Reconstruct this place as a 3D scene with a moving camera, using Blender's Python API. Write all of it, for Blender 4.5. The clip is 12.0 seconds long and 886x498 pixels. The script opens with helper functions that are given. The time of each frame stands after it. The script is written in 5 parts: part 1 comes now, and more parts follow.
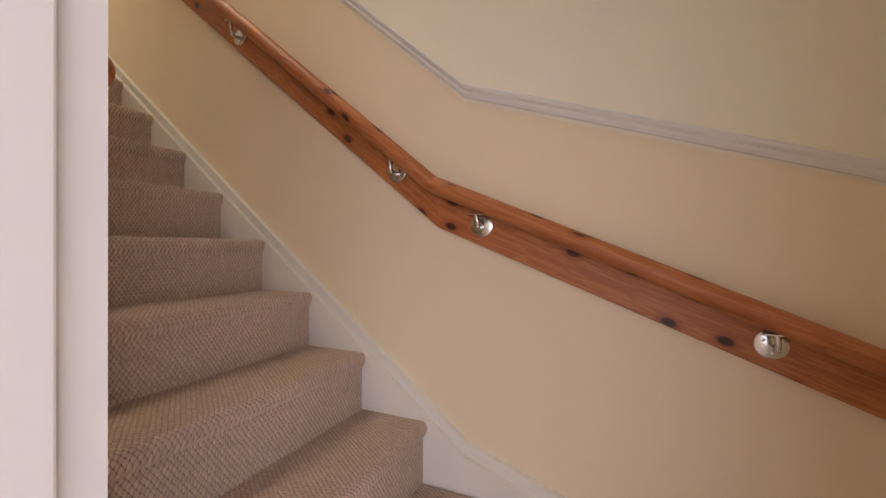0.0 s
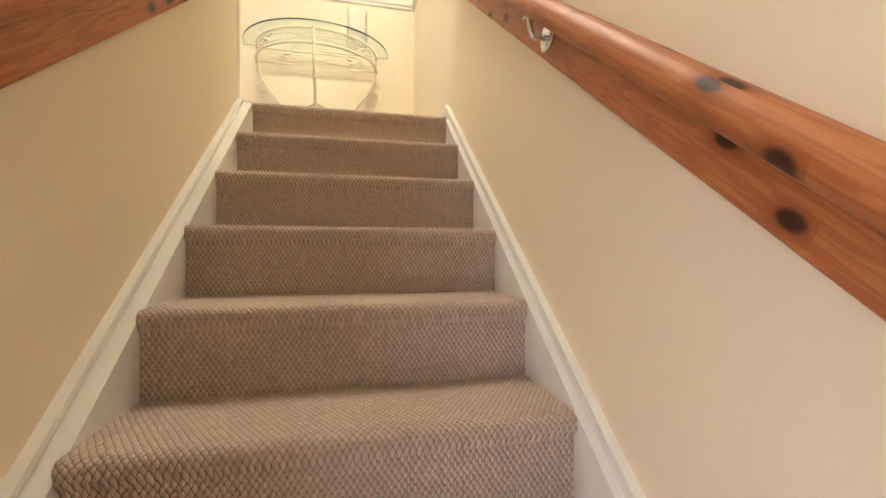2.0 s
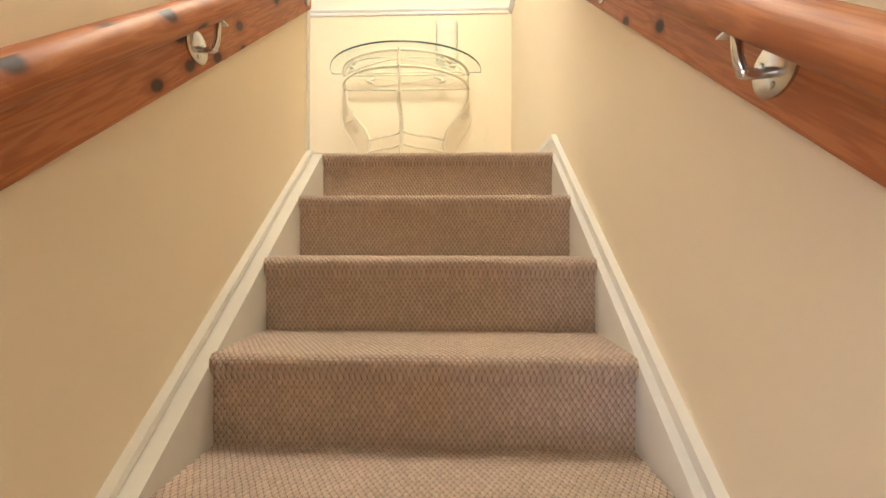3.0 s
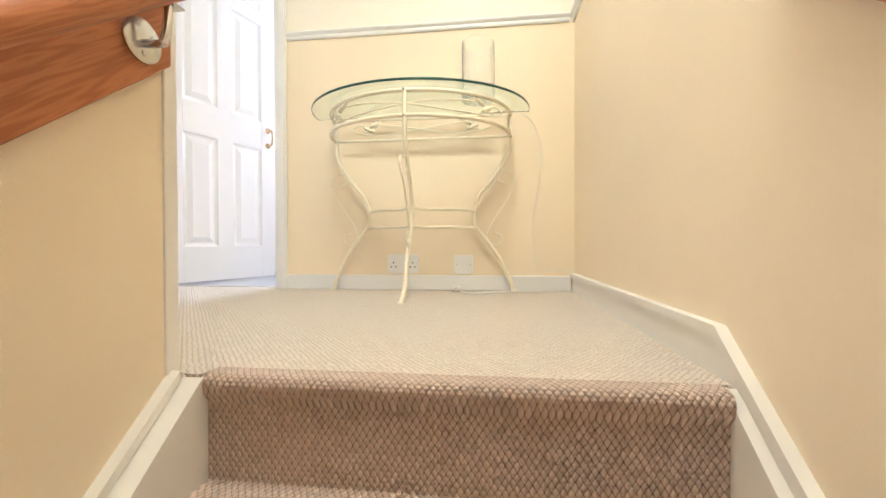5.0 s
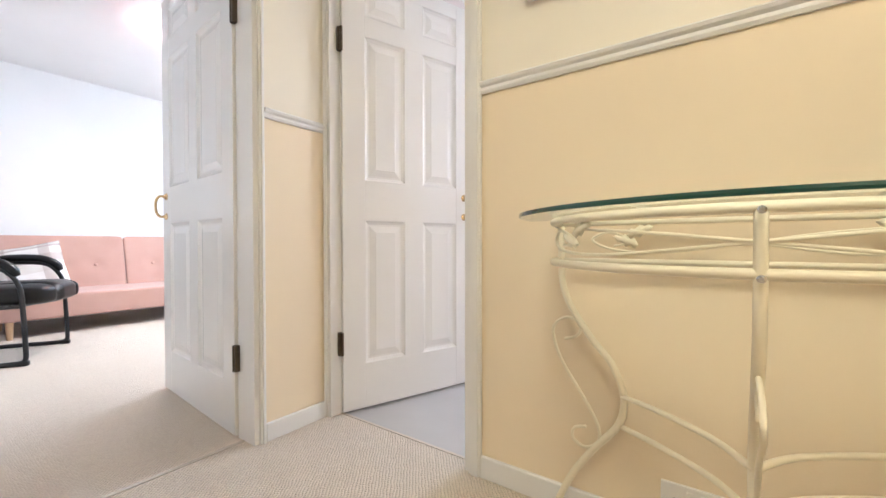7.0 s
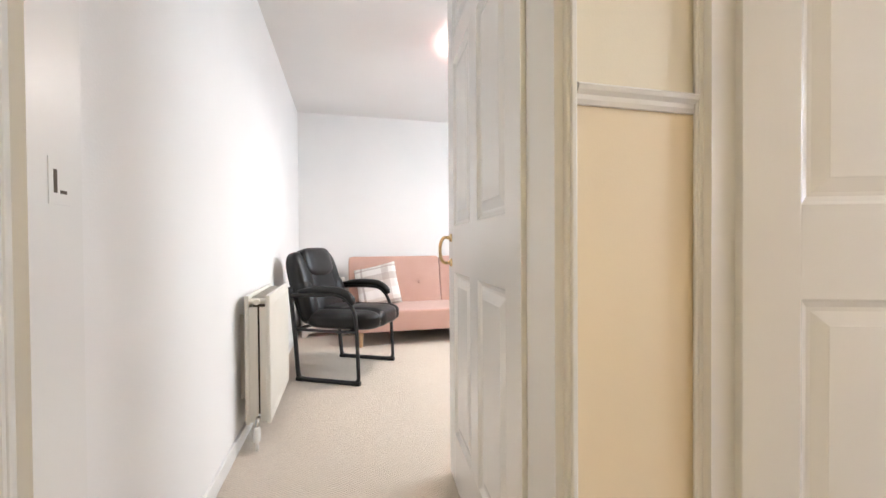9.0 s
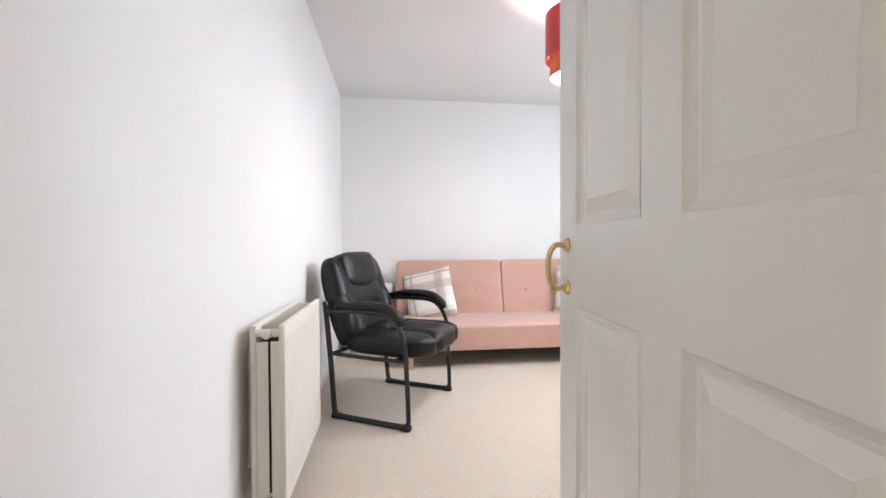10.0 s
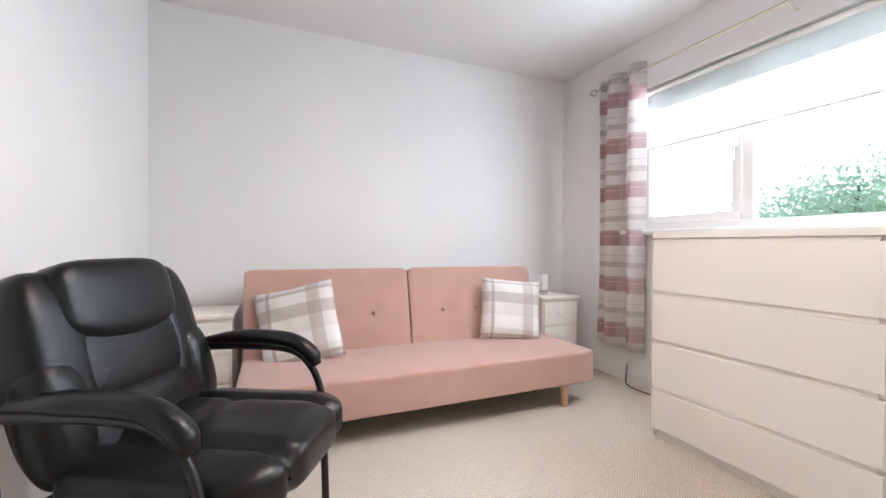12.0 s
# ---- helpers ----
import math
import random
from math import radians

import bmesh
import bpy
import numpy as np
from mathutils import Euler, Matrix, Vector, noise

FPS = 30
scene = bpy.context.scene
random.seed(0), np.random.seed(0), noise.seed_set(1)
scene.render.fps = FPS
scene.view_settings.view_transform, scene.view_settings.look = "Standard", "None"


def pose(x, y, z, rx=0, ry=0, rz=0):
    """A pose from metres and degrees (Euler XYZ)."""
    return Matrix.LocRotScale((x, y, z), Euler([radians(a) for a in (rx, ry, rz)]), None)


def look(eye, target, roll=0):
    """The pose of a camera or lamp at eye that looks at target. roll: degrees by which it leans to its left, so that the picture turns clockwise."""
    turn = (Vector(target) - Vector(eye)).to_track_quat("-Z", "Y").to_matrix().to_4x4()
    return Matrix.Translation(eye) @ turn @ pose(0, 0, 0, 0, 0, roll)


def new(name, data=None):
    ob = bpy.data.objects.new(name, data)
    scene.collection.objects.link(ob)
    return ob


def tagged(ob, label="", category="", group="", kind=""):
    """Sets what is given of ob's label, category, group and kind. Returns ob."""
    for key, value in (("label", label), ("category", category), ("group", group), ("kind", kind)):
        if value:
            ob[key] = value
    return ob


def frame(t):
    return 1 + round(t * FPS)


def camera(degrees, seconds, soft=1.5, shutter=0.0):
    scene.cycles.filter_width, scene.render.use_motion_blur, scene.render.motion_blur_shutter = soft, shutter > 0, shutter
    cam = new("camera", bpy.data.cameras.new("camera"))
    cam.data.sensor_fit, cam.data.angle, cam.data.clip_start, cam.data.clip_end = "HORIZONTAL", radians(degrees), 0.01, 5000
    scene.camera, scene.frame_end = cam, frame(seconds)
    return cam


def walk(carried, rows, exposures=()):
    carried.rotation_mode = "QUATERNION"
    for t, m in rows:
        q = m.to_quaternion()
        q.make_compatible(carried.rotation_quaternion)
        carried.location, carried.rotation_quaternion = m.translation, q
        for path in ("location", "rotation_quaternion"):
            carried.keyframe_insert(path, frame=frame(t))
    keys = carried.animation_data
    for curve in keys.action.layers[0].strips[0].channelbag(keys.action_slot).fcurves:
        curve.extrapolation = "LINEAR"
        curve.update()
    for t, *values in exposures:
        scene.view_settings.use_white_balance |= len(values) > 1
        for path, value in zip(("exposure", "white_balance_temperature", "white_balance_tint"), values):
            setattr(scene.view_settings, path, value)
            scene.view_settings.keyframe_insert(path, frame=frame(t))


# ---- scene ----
cam = camera(96.1, 12.0)
PATH = [
    (0, (0.499, 0.507, 1.243), (2.326, 1.32, 1.241), 0.1),
    (0.3, (0.657, 0.54, 1.266), (2.366, 1.578, 1.251), -0.1),
    (0.5, (0.758, 0.584, 1.279), (2.375, 1.761, 1.267), -0.3),
    (1, (0.951, 0.7, 1.327), (2.248, 2.223, 1.323), 0.1),
    (1.5, (1.084, 0.865, 1.427), (1.909, 2.687, 1.436), 0.2),
    (2, (1.16, 1.024, 1.576), (1.587, 2.978, 1.58), 0.1),
    (2.5, (1.219, 1.19, 1.719), (1.332, 3.187, 1.715), 0.1),
    (2.7, (1.214, 1.265, 1.768), (1.247, 3.265, 1.762), 0.1),
    (4.5, (1.232, 1.949, 2.27), (1.012, 3.937, 2.237), -0.1),
    (5, (1.218, 2.184, 2.397), (0.977, 4.169, 2.376), -0.2),
    (5.5, (1.148, 2.396, 2.543), (0.696, 4.345, 2.538), -0.4),
    (6, (1.070, 2.578, 2.667), (0.388, 4.458, 2.671), -0.2),
    (6.5, (0.986, 2.764, 2.812), (0.053, 4.533, 2.79), -0.3),
    (6.7, (0.936, 2.838, 2.862), (-0.089, 4.555, 2.838), -0.2),
    (8.5, (0.362, 3.309, 3.121), (-1.459, 4.134, 3.089), -0.4),
    (9, (0.108, 3.347, 3.142), (-1.833, 3.826, 3.117), -0.4),
    (9.5, (-0.191, 3.345, 3.162), (-2.168, 3.644, 3.135), -0.4),
    (10, (-0.554, 3.358, 3.175), (-2.539, 3.605, 3.143), -0.3),
    (10.5, (-0.918, 3.403, 3.199), (-2.893, 3.716, 3.164), -0.2),
    (11, (-1.243, 3.42, 3.212), (-3.183, 3.905, 3.177), 0.2),
    (11.5, (-1.499, 3.468, 3.206), (-3.386, 4.131, 3.177), 0.2),
    (12, (-1.714, 3.556, 3.166), (-3.558, 4.331, 3.146), 0.4),
]
EXPOSURES = [(0, 0.32, 6200, 20), (1, 0.46, 6000, 18), (1.5, 0.9, 5850, 13), (2, 1.25, 5750, 11), (2.5, 1.38, 5750, 12), (4.5, 1.35, 5500, 11), (5.5, 1.05, 5100, 12), (6.5, 0.8, 5450, 13), (8.5, 0.47, 6100, 12), (9, 0.43, 6250, 12), (9.5, 0.32, 5950, 11), (10.5, 0.2, 6150, 13), (11.5, 0.1, 6050, 12), (12, 0.03, 6050, 12)]
walk(cam, [(t, look(eye, target, roll)) for t, eye, target, roll in PATH], EXPOSURES)

# ---------------------------------------------------------------- light
world = bpy.data.worlds.new("sky")
scene.world = world
world.use_nodes = True
wn, wl = world.node_tree.nodes, world.node_tree.links
sky = wn.new("ShaderNodeTexSky")
sky.sky_type, sky.sun_disc, sky.sun_elevation, sky.sun_rotation = "NISHITA", False, radians(48), radians(200)
wn["Background"].inputs[1].default_value = 0.12
wl.new(sky.outputs[0], wn["Background"].inputs[0])
sun = new("sun", bpy.data.lights.new("sun", "SUN"))
sun.data.energy, sun.data.angle, sun.data.color = 5.0, radians(3), (1, 0.96, 0.9)
sun.matrix_world = look((0, -6, 12), (0, 0, 4))


def area(name, eye, target, sx, sy, watts, colour):
    d = bpy.data.lights.new(name, "AREA")
    d.shape, d.size, d.size_y, d.energy, d.color = "RECTANGLE", sx, sy, watts, colour
    ob = new(name, d)
    ob.matrix_world = look(eye, target)
    return ob


F = 2.184          # upper floor
RISE, GOING, NOSE = 0.182, 0.2197, 2.787
LOW = F - 12 * RISE
TOP = 4.62         # upper ceiling
LX, RX = 0.690, 1.592   # faces of the walls beside the stairs

WIN = (-3.85, -1.75, 3.275, 4.27)   # bedroom window opening: x, x, z, z
area("bedroom_daylight", (-2.80, 5.992, 4.045), (-2.80, 4.6, 3.15), 1.9, 0.40, 47, (0.84, 0.93, 1.0))
area("bathroom_daylight", (0.36, 6.30, 3.75), (0.2, 4.6, 3.0), 0.75, 0.85, 30, (0.86, 0.93, 1.0))
# Unseen hall: two lamps added in supposed openings; the second brightens the risers.
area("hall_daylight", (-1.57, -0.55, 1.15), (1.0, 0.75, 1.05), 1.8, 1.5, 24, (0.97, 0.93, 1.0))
area("hall_fill_south", (-0.70, -1.57, 1.15), (0.9, 1.2, 1.05), 0.8, 1.5, 15, (0.97, 0.93, 1.0))
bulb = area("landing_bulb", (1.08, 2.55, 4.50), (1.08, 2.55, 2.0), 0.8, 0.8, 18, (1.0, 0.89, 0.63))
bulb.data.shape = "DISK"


# ---------------------------------------------------------------- materials
def material(name, colour, rough=0.6, metal=0.0, coat=0.0):
    m = bpy.data.materials.new(name)
    m.use_nodes = True
    b = m.node_tree.nodes["Principled BSDF"]
    b.inputs["Base Color"].default_value = (*colour, 1)
    b.inputs["Roughness"].default_value = rough
    b.inputs["Metallic"].default_value = metal
    b.inputs["Coat Weight"].default_value = coat
    return m


def node(m, kind, **values):
    n = m.node_tree.nodes.new(kind)
    for key, value in values.items():
        n.inputs[key.replace("_", " ")].default_value = value
    return n


def link(m, a, b):
    m.node_tree.links.new(a, b)


def maths(m, op, a, b=None, c=None):
    n = m.node_tree.nodes.new("ShaderNodeMath")
    n.operation = op
    for i, v in enumerate((a, b, c)):
        if v is None:
            continue
        if isinstance(v, (int, float)):
            n.inputs[i].default_value = v
        else:
            link(m, v, n.inputs[i])
    return n.outputs[0]


def blend(m, fac, a, b):
    n = m.node_tree.nodes.new("ShaderNodeMix")
    n.data_type = "RGBA"
    for sock, v in ((n.inputs["Factor"], fac), (n.inputs["A"], a), (n.inputs["B"], b)):
        if isinstance(v, tuple):
            sock.default_value = (*v, 1)
        elif isinstance(v, (int, float)):
            sock.default_value = v
        else:
            link(m, v, sock)
    return n.outputs["Result"]


def noisy(m, scale, detail=3.0, vector=None):
    n = node(m, "ShaderNodeTexNoise", Scale=scale, Detail=detail)
    if vector is not None:
        link(m, vector, n.inputs["Vector"])
    return n.outputs["Fac"]


def bumped(m, height, strength, distance):
    n = node(m, "ShaderNodeBump", Strength=strength, Distance=distance)
    link(m, height, n.inputs["Height"])
    link(m, n.outputs["Normal"], m.node_tree.nodes["Principled BSDF"].inputs["Normal"])


def position(m):
    return m.node_tree.nodes.new("ShaderNodeNewGeometry").outputs["Position"]


def base(m, socket, name="Base Color"):
    link(m, socket, m.node_tree.nodes["Principled BSDF"].inputs[name])


def ramp(m, fac, lo, hi):
    n = node(m, "ShaderNodeMapRange", From_Min=lo, From_Max=hi)
    link(m, fac, n.inputs["Value"])
    return n.outputs["Result"]


def painted(name, colour, rough=0.55, grain=260.0, strength=0.12, mottled=0.05):
    m = material(name, colour, rough)
    p = position(m)
    dark = tuple(c * (1 - mottled * 2) for c in colour)
    base(m, blend(m, ramp(m, noisy(m, 1.7, 4, p), 0.3, 0.7), dark, colour))
    base(m, ramp(m, noisy(m, 9, 3, p), -1.2, 1.6), "Roughness")
    m.node_tree.nodes[-1].inputs["To Min"].default_value = rough - 0.12
    m.node_tree.nodes[-1].inputs["To Max"].default_value = rough + 0.12
    bumped(m, noisy(m, grain, 2, p), strength, 0.002)
    return m


def hall_paint():
    """Yellow-cream paint under the dado line, paler cream above it; the line climbs beside the stairs."""
    low, high = (0.84, 0.71, 0.515), (0.85, 0.79, 0.665)
    m = material("hall_paint", low, 0.6)
    p = position(m)
    s = m.node_tree.nodes.new("ShaderNodeSeparateXYZ")
    link(m, p, s.inputs[0])
    y, z = s.outputs[1], s.outputs[2]
    up = maths(m, "MULTIPLY_ADD", y, 0.885, 1.675 - 0.885 * 0.924)
    down = maths(m, "MULTIPLY_ADD", y, 0.336, 1.675 - 0.336 * 0.924)
    line = maths(m, "MINIMUM", maths(m, "MAXIMUM", up, down), 3.40)
    above = maths(m, "GREATER_THAN", z, line)
    tone = blend(m, above, low, high)
    worn = blend(m, 0.08, tone, (0.5, 0.4, 0.28))
    base(m, blend(m, ramp(m, noisy(m, 2.1, 5, p), 0.35, 0.75), tone, worn))
    bumped(m, noisy(m, 300, 2, p), 0.1, 0.002)
    return m


def carpet(name, light, dark, groove_shade, du, dv, depth, uneven):
    """Looped wool: staggered rows of small upright knots, with shade painted dark in the gaps between them."""
    m = material(name, light, 0.95)
    p = position(m)
    uv = m.node_tree.nodes.new("ShaderNodeUVMap").outputs[0]
    s = m.node_tree.nodes.new("ShaderNodeSeparateXYZ")
    link(m, uv, s.inputs[0])
    u = maths(m, "MULTIPLY_ADD", noisy(m, 40, 2, p), uneven, maths(m, "DIVIDE", s.outputs[0], du))
    v = maths(m, "MULTIPLY_ADD", noisy(m, 35, 2, p), uneven, maths(m, "DIVIDE", s.outputs[1], 2 * dv))
    a, b = maths(m, "ADD", u, v), maths(m, "SUBTRACT", u, v)
    wave = lambda w: maths(m, "ABSOLUTE", maths(m, "SINE", maths(m, "MULTIPLY", w, math.pi)))
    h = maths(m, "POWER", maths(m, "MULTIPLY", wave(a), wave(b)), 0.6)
    cell = m.node_tree.nodes.new("ShaderNodeCombineXYZ")
    link(m, maths(m, "FLOOR", a), cell.inputs[0]), link(m, maths(m, "FLOOR", b), cell.inputs[1])
    r = m.node_tree.nodes.new("ShaderNodeTexWhiteNoise")
    r.noise_dimensions = "2D"
    link(m, cell.outputs[0], r.inputs["Vector"])
    fibre = noisy(m, 1100, 2, p)
    tone = blend(m, maths(m, "MULTIPLY_ADD", r.outputs["Value"], 0.6, maths(m, "MULTIPLY", fibre, 0.35)), light, dark)
    wear = ramp(m, noisy(m, 2.6, 3, p), 0.35, 0.75)
    tone = blend(m, maths(m, "MULTIPLY", wear, 0.2), tone, dark)
    # Shade between the loops goes into the colour; the bump alone is too faint.
    base(m, blend(m, ramp(m, h, 0.34, 0.06), tone, groove_shade))
    bumped(m, maths(m, "MULTIPLY_ADD", fibre, 0.1, h), 1.0, depth)
    m.node_tree.nodes["Principled BSDF"].inputs["Sheen Weight"].default_value = 0.2
    return m


def pine():
    """Orange-stained varnished pine: long grain along u and dark knots."""
    m = material("varnished_pine", (0.42, 0.15, 0.05), 0.45, coat=0.0)
    uv = m.node_tree.nodes.new("ShaderNodeUVMap").outputs[0]
    mp = m.node_tree.nodes.new("ShaderNodeMapping")
    mp.inputs["Scale"].default_value = (1.2, 26, 1)
    link(m, uv, mp.inputs[0])
    k = node(m, "ShaderNodeTexVoronoi", Scale=1.0, Randomness=1.0)
    k.voronoi_dimensions = "2D"
    mk = m.node_tree.nodes.new("ShaderNodeMapping")
    mk.inputs["Scale"].default_value = (8.0, 14.0, 1)
    link(m, uv, mk.inputs[0]), link(m, mk.outputs[0], k.inputs["Vector"])
    pick = m.node_tree.nodes.new("ShaderNodeSeparateColor")
    link(m, k.outputs["Color"], pick.inputs[0])
    d = maths(m, "ADD", k.outputs["Distance"], maths(m, "GREATER_THAN", pick.outputs[0], 0.42))
    g = noisy(m, 2.2, 6, mp.outputs[0])
    rings = maths(m, "SINE", maths(m, "MULTIPLY_ADD", g, 34, maths(m, "MULTIPLY", k.outputs["Distance"], 6)))
    grain = blend(m, ramp(m, rings, -1, 1), (0.48, 0.175, 0.055), (0.37, 0.115, 0.035))
    halo = blend(m, ramp(m, d, 0.34, 0.12), grain, (0.30, 0.085, 0.025))
    base(m, blend(m, ramp(m, d, 0.17, 0.10), halo, (0.05, 0.014, 0.006)))
    base(m, ramp(m, g, -0.9, 1.9), "Roughness")
    bumped(m, rings, 0.05, 0.001)
    return m


def wood(name, a, b):
    m = material(name, a, 0.45)
    mp = m.node_tree.nodes.new("ShaderNodeMapping")
    mp.inputs["Scale"].default_value = (40, 40, 3)
    link(m, position(m), mp.inputs[0])
    g = noisy(m, 1.5, 5, mp.outputs[0])
    base(m, blend(m, ramp(m, g, 0.3, 0.7), a, b))
    bumped(m, g, 0.08, 0.001)
    return m


def cloth(name, colour, second, scale=900.0):
    m = material(name, colour, 0.92)
    p = position(m)
    base(m, blend(m, ramp(m, noisy(m, scale, 2, p), 0.3, 0.7), colour, blend(m, ramp(m, noisy(m, 6, 3, p), 0.3, 0.7), colour, second)))
    bumped(m, noisy(m, scale, 2, p), 0.35, 0.0015)
    m.node_tree.nodes["Principled BSDF"].inputs["Sheen Weight"].default_value = 0.3
    return m


def leather():
    m = material("black_leather", (0.005, 0.0046, 0.0045), 0.3)
    p = position(m)
    k = node(m, "ShaderNodeTexVoronoi", Scale=420.0)
    link(m, p, k.inputs["Vector"])
    m.node_tree.nodes["Principled BSDF"].inputs["Specular IOR Level"].default_value = 0.36
    soft = noisy(m, 13, 3, p)
    mp = m.node_tree.nodes.new("ShaderNodeMapping")
    mp.inputs["Scale"].default_value = (9, 9, 34)
    link(m, p, mp.inputs[0])
    crease = maths(m, "POWER", maths(m, "ABSOLUTE", maths(m, "MULTIPLY_ADD", noisy(m, 1.0, 3, mp.outputs[0]), 2.0, -1.0)), 0.5)
    base(m, ramp(m, noisy(m, 6, 3, p), -3.2, 8.4), "Roughness")
    bumped(m, maths(m, "ADD", maths(m, "MULTIPLY_ADD", soft, 3.0, maths(m, "MULTIPLY", crease, 1.2)), maths(m, "MULTIPLY", k.outputs["Distance"], 0.3)), 0.2, 0.0022)
    return m


def plaid(name, ground, bands, across, uscale):
    """Woven checks. bands, across: (centre, half width, colour, weight) along v and u, in parts of one repeat."""
    m = material(name, ground, 0.9)
    uv = m.node_tree.nodes.new("ShaderNodeUVMap").outputs[0]
    s = m.node_tree.nodes.new("ShaderNodeSeparateXYZ")
    link(m, uv, s.inputs[0])
    tone = ground
    for sock, rows in ((s.outputs[1], bands), (s.outputs[0], across)):
        f = maths(m, "FRACT", maths(m, "MULTIPLY", sock, uscale))
        for centre, half, colour, weight in rows:
            inside = maths(m, "LESS_THAN", maths(m, "ABSOLUTE", maths(m, "SUBTRACT", f, centre)), half)
            tone = blend(m, maths(m, "MULTIPLY", inside, weight), tone, colour)
    weave = noisy(m, 1100, 2, position(m))
    base(m, blend(m, maths(m, "MULTIPLY", weave, 0.15), tone, (0.3, 0.25, 0.23)))
    bumped(m, weave, 0.3, 0.001)
    return m


def glass(name, colour=(1, 1, 1), rough=0.02):
    m = material(name, colour, rough)
    m.node_tree.nodes["Principled BSDF"].inputs["Transmission Weight"].default_value = 1.0
    m.node_tree.nodes["Principled BSDF"].inputs["IOR"].default_value = 1.45
    return m


def glow(name, colour, strength):
    m = material(name, colour, 0.6)
    b = m.node_tree.nodes["Principled BSDF"]
    b.inputs["Emission Color"].default_value = (*colour, 1)
    b.inputs["Emission Strength"].default_value = strength
    return m


HALL = hall_paint()
BEDWALL = painted("bedroom_paint", (0.83, 0.81, 0.79), 0.7, 120, 0.3, 0.02)
CEIL = painted("ceiling_paint", (0.82, 0.80, 0.78), 0.8, 90, 0.2, 0.02)
WHITE = painted("white_gloss", (0.80, 0.78, 0.75), 0.3, 60, 0.03, 0.03)
DOORW = painted("door_gloss", (0.82, 0.80, 0.77), 0.22, 40, 0.05, 0.02)
STRING = painted("cream_gloss", (0.84, 0.80, 0.73), 0.35, 60, 0.04, 0.05)
RADW = painted("radiator_enamel", (0.78, 0.74, 0.66), 0.35, 60, 0.03, 0.03)
FURN = painted("white_laminate", (0.84, 0.78, 0.71), 0.4, 200, 0.03, 0.02)
PLASTIC = painted("white_plastic", (0.82, 0.79, 0.75), 0.3, 90, 0.02, 0.02)
TILE = painted("pink_tile", (0.78, 0.665, 0.61), 0.3, 8, 0.006, 0.008)
GROUT = painted("grout", (0.68, 0.60, 0.57), 0.8, 200, 0.1, 0.03)
CERAMIC = painted("white_ceramic", (0.82, 0.80, 0.77), 0.1, 6, 0.02, 0.02)
# The same carpet twice: the lighter floor tone stands in for stronger light.
STAIRC = carpet("stair_carpet_dim", (0.76, 0.58, 0.45), (0.56, 0.41, 0.315), (0.22, 0.14, 0.105), 0.0116, 0.0090, 0.0045, 0.4)
FLOORC = carpet("floor_carpet_lit", (0.89, 0.78, 0.65), (0.74, 0.63, 0.51), (0.40, 0.31, 0.24), 0.0125, 0.0075, 0.005, 0.9)
VINYL = painted("grey_vinyl", (0.50, 0.48, 0.47), 0.4, 30, 0.1, 0.1)
PINE = pine()
STEEL = material("brushed_steel", (0.62, 0.61, 0.59), 0.25, 1.0)
BRASS = material("aged_brass", (0.62, 0.45, 0.24), 0.25, 1.0)
CHAMPAGNE = material("champagne_metal", (0.66, 0.60, 0.48), 0.35, 1.0)
BAR = painted("beige_bar", (0.60, 0.52, 0.43), 0.4, 80, 0.05, 0.05)
DARKM = material("dark_hinge", (0.09, 0.07, 0.05), 0.4, 0.9)
IRON = painted("cream_iron", (0.88, 0.79, 0.60), 0.4, 160, 0.15, 0.06)
BLACKM = painted("black_metal", (0.015, 0.015, 0.016), 0.35, 200, 0.05, 0.05)
LEATHER = leather()
PINK = cloth("pink_fabric", (0.51, 0.315, 0.255), (0.45, 0.265, 0.21))
LEGW = wood("pale_beech", (0.62, 0.42, 0.25), (0.50, 0.32, 0.17))
GLASS = glass("clear_glass")
VASEG = glass("rippled_glass", (0.98, 0.98, 0.97), 0.18)
VASEG.node_tree.nodes["Principled BSDF"].inputs["IOR"].default_value = 1.2
VASEG.node_tree.nodes["Principled BSDF"].inputs["Transmission Weight"].default_value = 0.94
bumped(VASEG, noisy(VASEG, 160, 2, position(VASEG)), 0.8, 0.002)
GREENGLASS = glass("table_glass", (0.86, 0.95, 0.92))
EDGEGLASS = material("glass_edge", (0.02, 0.07, 0.055), 0.1)
CUSH = plaid("cushion_check", (0.74, 0.70, 0.66), [(0.2, 0.10, (0.38, 0.30, 0.27), 0.55), (0.5, 0.03, (0.33, 0.25, 0.22), 0.6), (0.75, 0.12, (0.84, 0.82, 0.80), 0.9)],
             [(0.3, 0.10, (0.40, 0.32, 0.28), 0.5), (0.62, 0.03, (0.31, 0.24, 0.22), 0.55)], 2.7)
CURT = plaid("curtain_check", (0.84, 0.79, 0.76), [(0.66, 0.15, (0.44, 0.21, 0.22), 0.8), (0.83, 0.012, (0.44, 0.21, 0.22), 0.8), (0.72, 0.010, (0.75, 0.6, 0.6), 0.8), (0.10, 0.06, (0.40, 0.33, 0.30), 0.55), (0.30, 0.012, (0.50, 0.42, 0.40), 0.5)],
             [(0.5, 0.22, (0.78, 0.72, 0.70), 0.3)], 3.0)
sheer = node(CURT, "ShaderNodeBsdfTranslucent")
CURT.node_tree.links.new(CURT.node_tree.nodes["Principled BSDF"].inputs["Base Color"].links[0].from_socket, sheer.inputs["Color"])
veil = node(CURT, "ShaderNodeMixShader", Fac=0.35)
link(CURT, CURT.node_tree.nodes["Principled BSDF"].outputs[0], veil.inputs[1])
link(CURT, sheer.outputs[0], veil.inputs[2])
